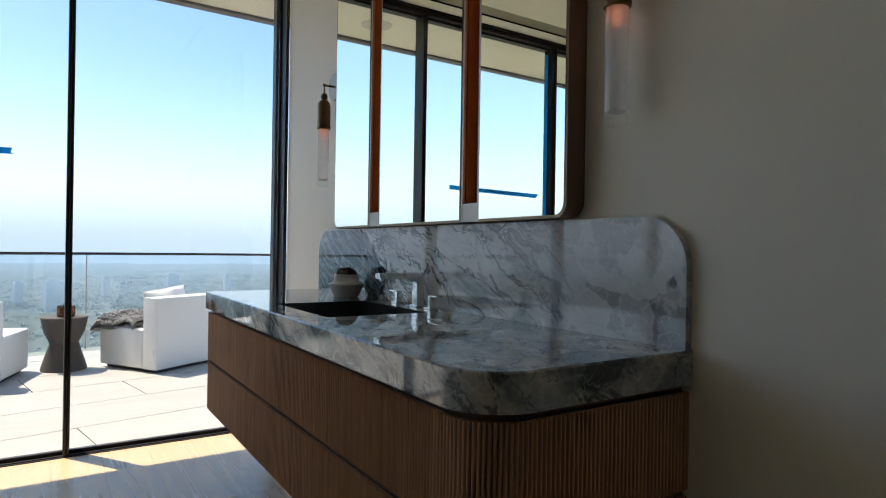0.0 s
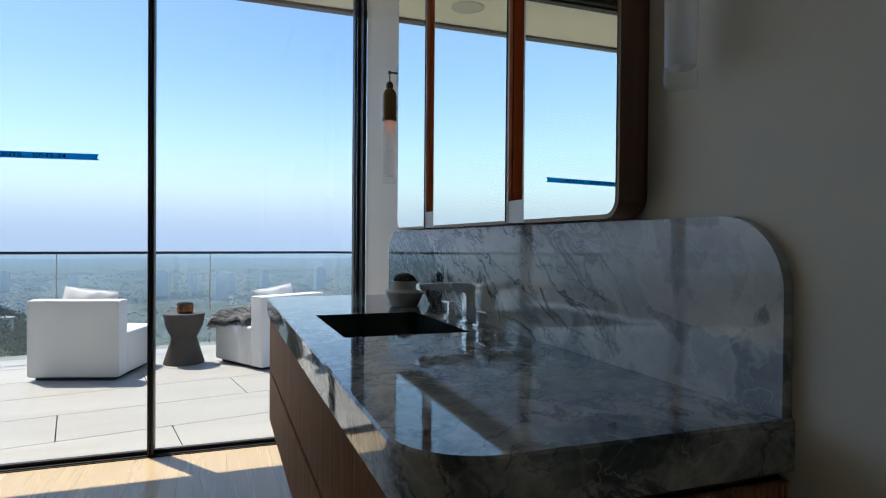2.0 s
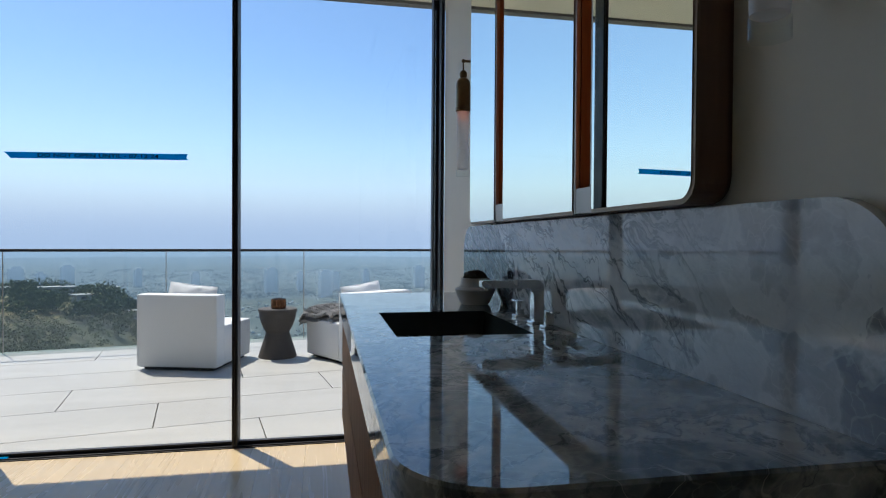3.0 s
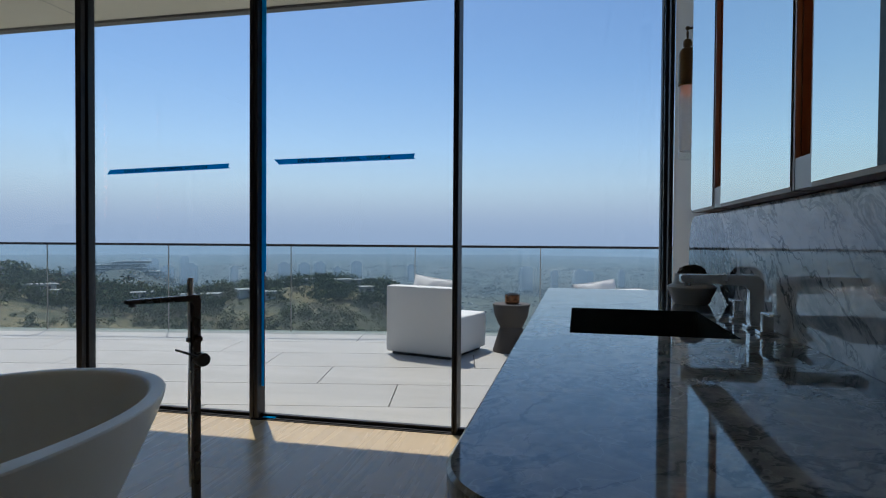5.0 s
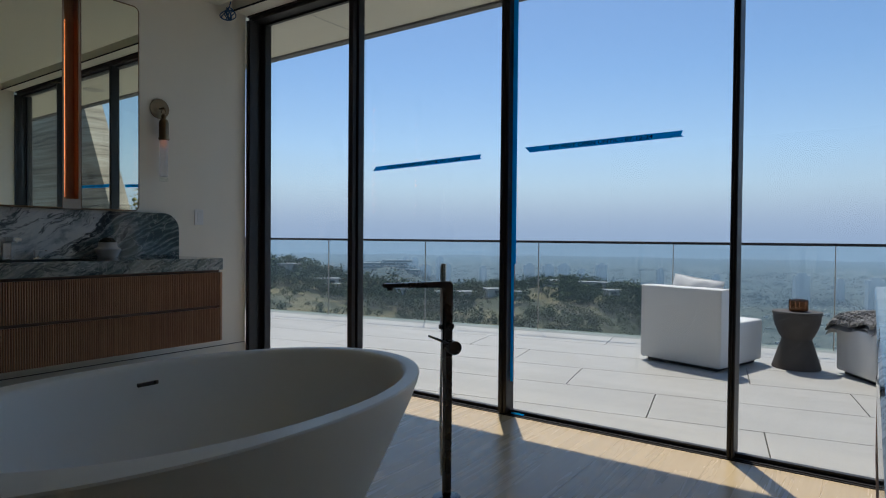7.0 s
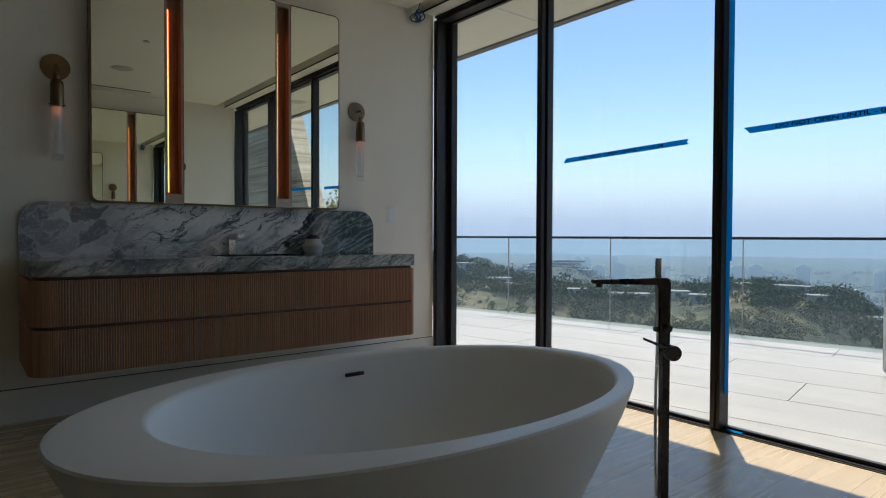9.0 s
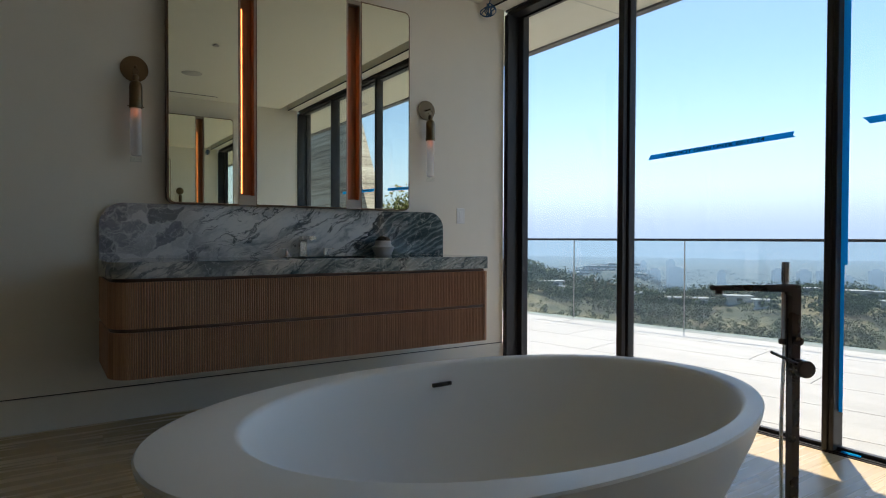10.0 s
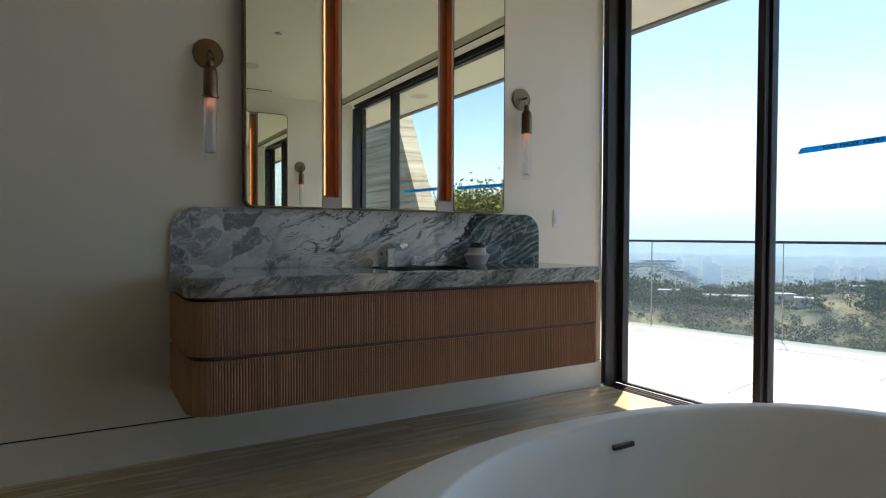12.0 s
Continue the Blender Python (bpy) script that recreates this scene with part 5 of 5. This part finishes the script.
rb = random.Random(11)
x, row = XB, 0
while x < XA - 0.01:
    y = YB
    first = rb.choice((0.7, 1.1, 1.6, 2.0))
    while y < 4.82:
        L = min(first if y == YB else rb.choice((1.9, 2.2, 2.4)), 4.834 - y)
        if 4.834 - (y + L) < 0.25:
            L = 4.834 - y
        f = new("floorboard", board(L))
        f.parent = half_floor
        f.matrix_basis = P(x + WIDE / 2, y, 0)
        y += L
    x += WIDE

terrace = tagged(new("terrace_floor"), "pale porcelain terrace paving laid askew to the house", "paving", "", "structure")
solid("terrace_bed", B(-14, 14, 4.947, 6.0, -0.3, -0.075), M_CURB, "mortar bed beneath the terrace paving", "ground", "structure")
bed = bmesh.new()
prism(bed, [(-11, 4.6), (12, 3.2), (12, RAIL_V - 0.02), (-11, RAIL_V - 0.02)], -0.34, -0.078, lambda u, v, d: (*tv(u, v), d))
solid("terrace_bed", bed, M_VENT, "dark bed beneath the terrace paving", "ground", "structure")


def clip(poly, keep):
    out = []
    for i, p in enumerate(poly):
        q = poly[(i + 1) % len(poly)]
        a, b = keep(p), keep(q)
        if a >= 0:
            out.append(p)
        if (a >= 0) != (b >= 0):
            t = a / (a - b)
            out.append(p + (q - p) * t)
    return out


ROW, LONG, GAP = 0.603, 1.83, 0.0035
for j in range(-6, 6):
    v0 = 4.975 + ROW * j
    u0 = 2.30 - 0.615 * j
    for i in range(-8, 8):
        a = u0 + LONG * i
        if a > 9 or a + LONG < -10:
            continue
        quad = [tv(p, q) for p, q in ((a + GAP, v0 + GAP), (a + LONG - GAP, v0 + GAP), (a + LONG - GAP, v0 + ROW - GAP), (a + GAP, v0 + ROW - GAP))]
        quad = clip(quad, lambda p: p.y - 4.948)
        quad = clip(quad, lambda p: RAIL_V - 0.175 - p.dot(VT)) if len(quad) > 2 else quad
        if len(quad) < 3:
            continue
        bm = bmesh.new()
        c = sum(quad, Vector((0, 0))) / len(quad)
        prism(bm, [tuple(p - c) for p in quad], -0.03, 0.0, lambda u, v, d: (u, v, d))
        t = part("tile", bm, M_TILE, terrace)
        t.matrix_basis = P(c.x, c.y, ZG)
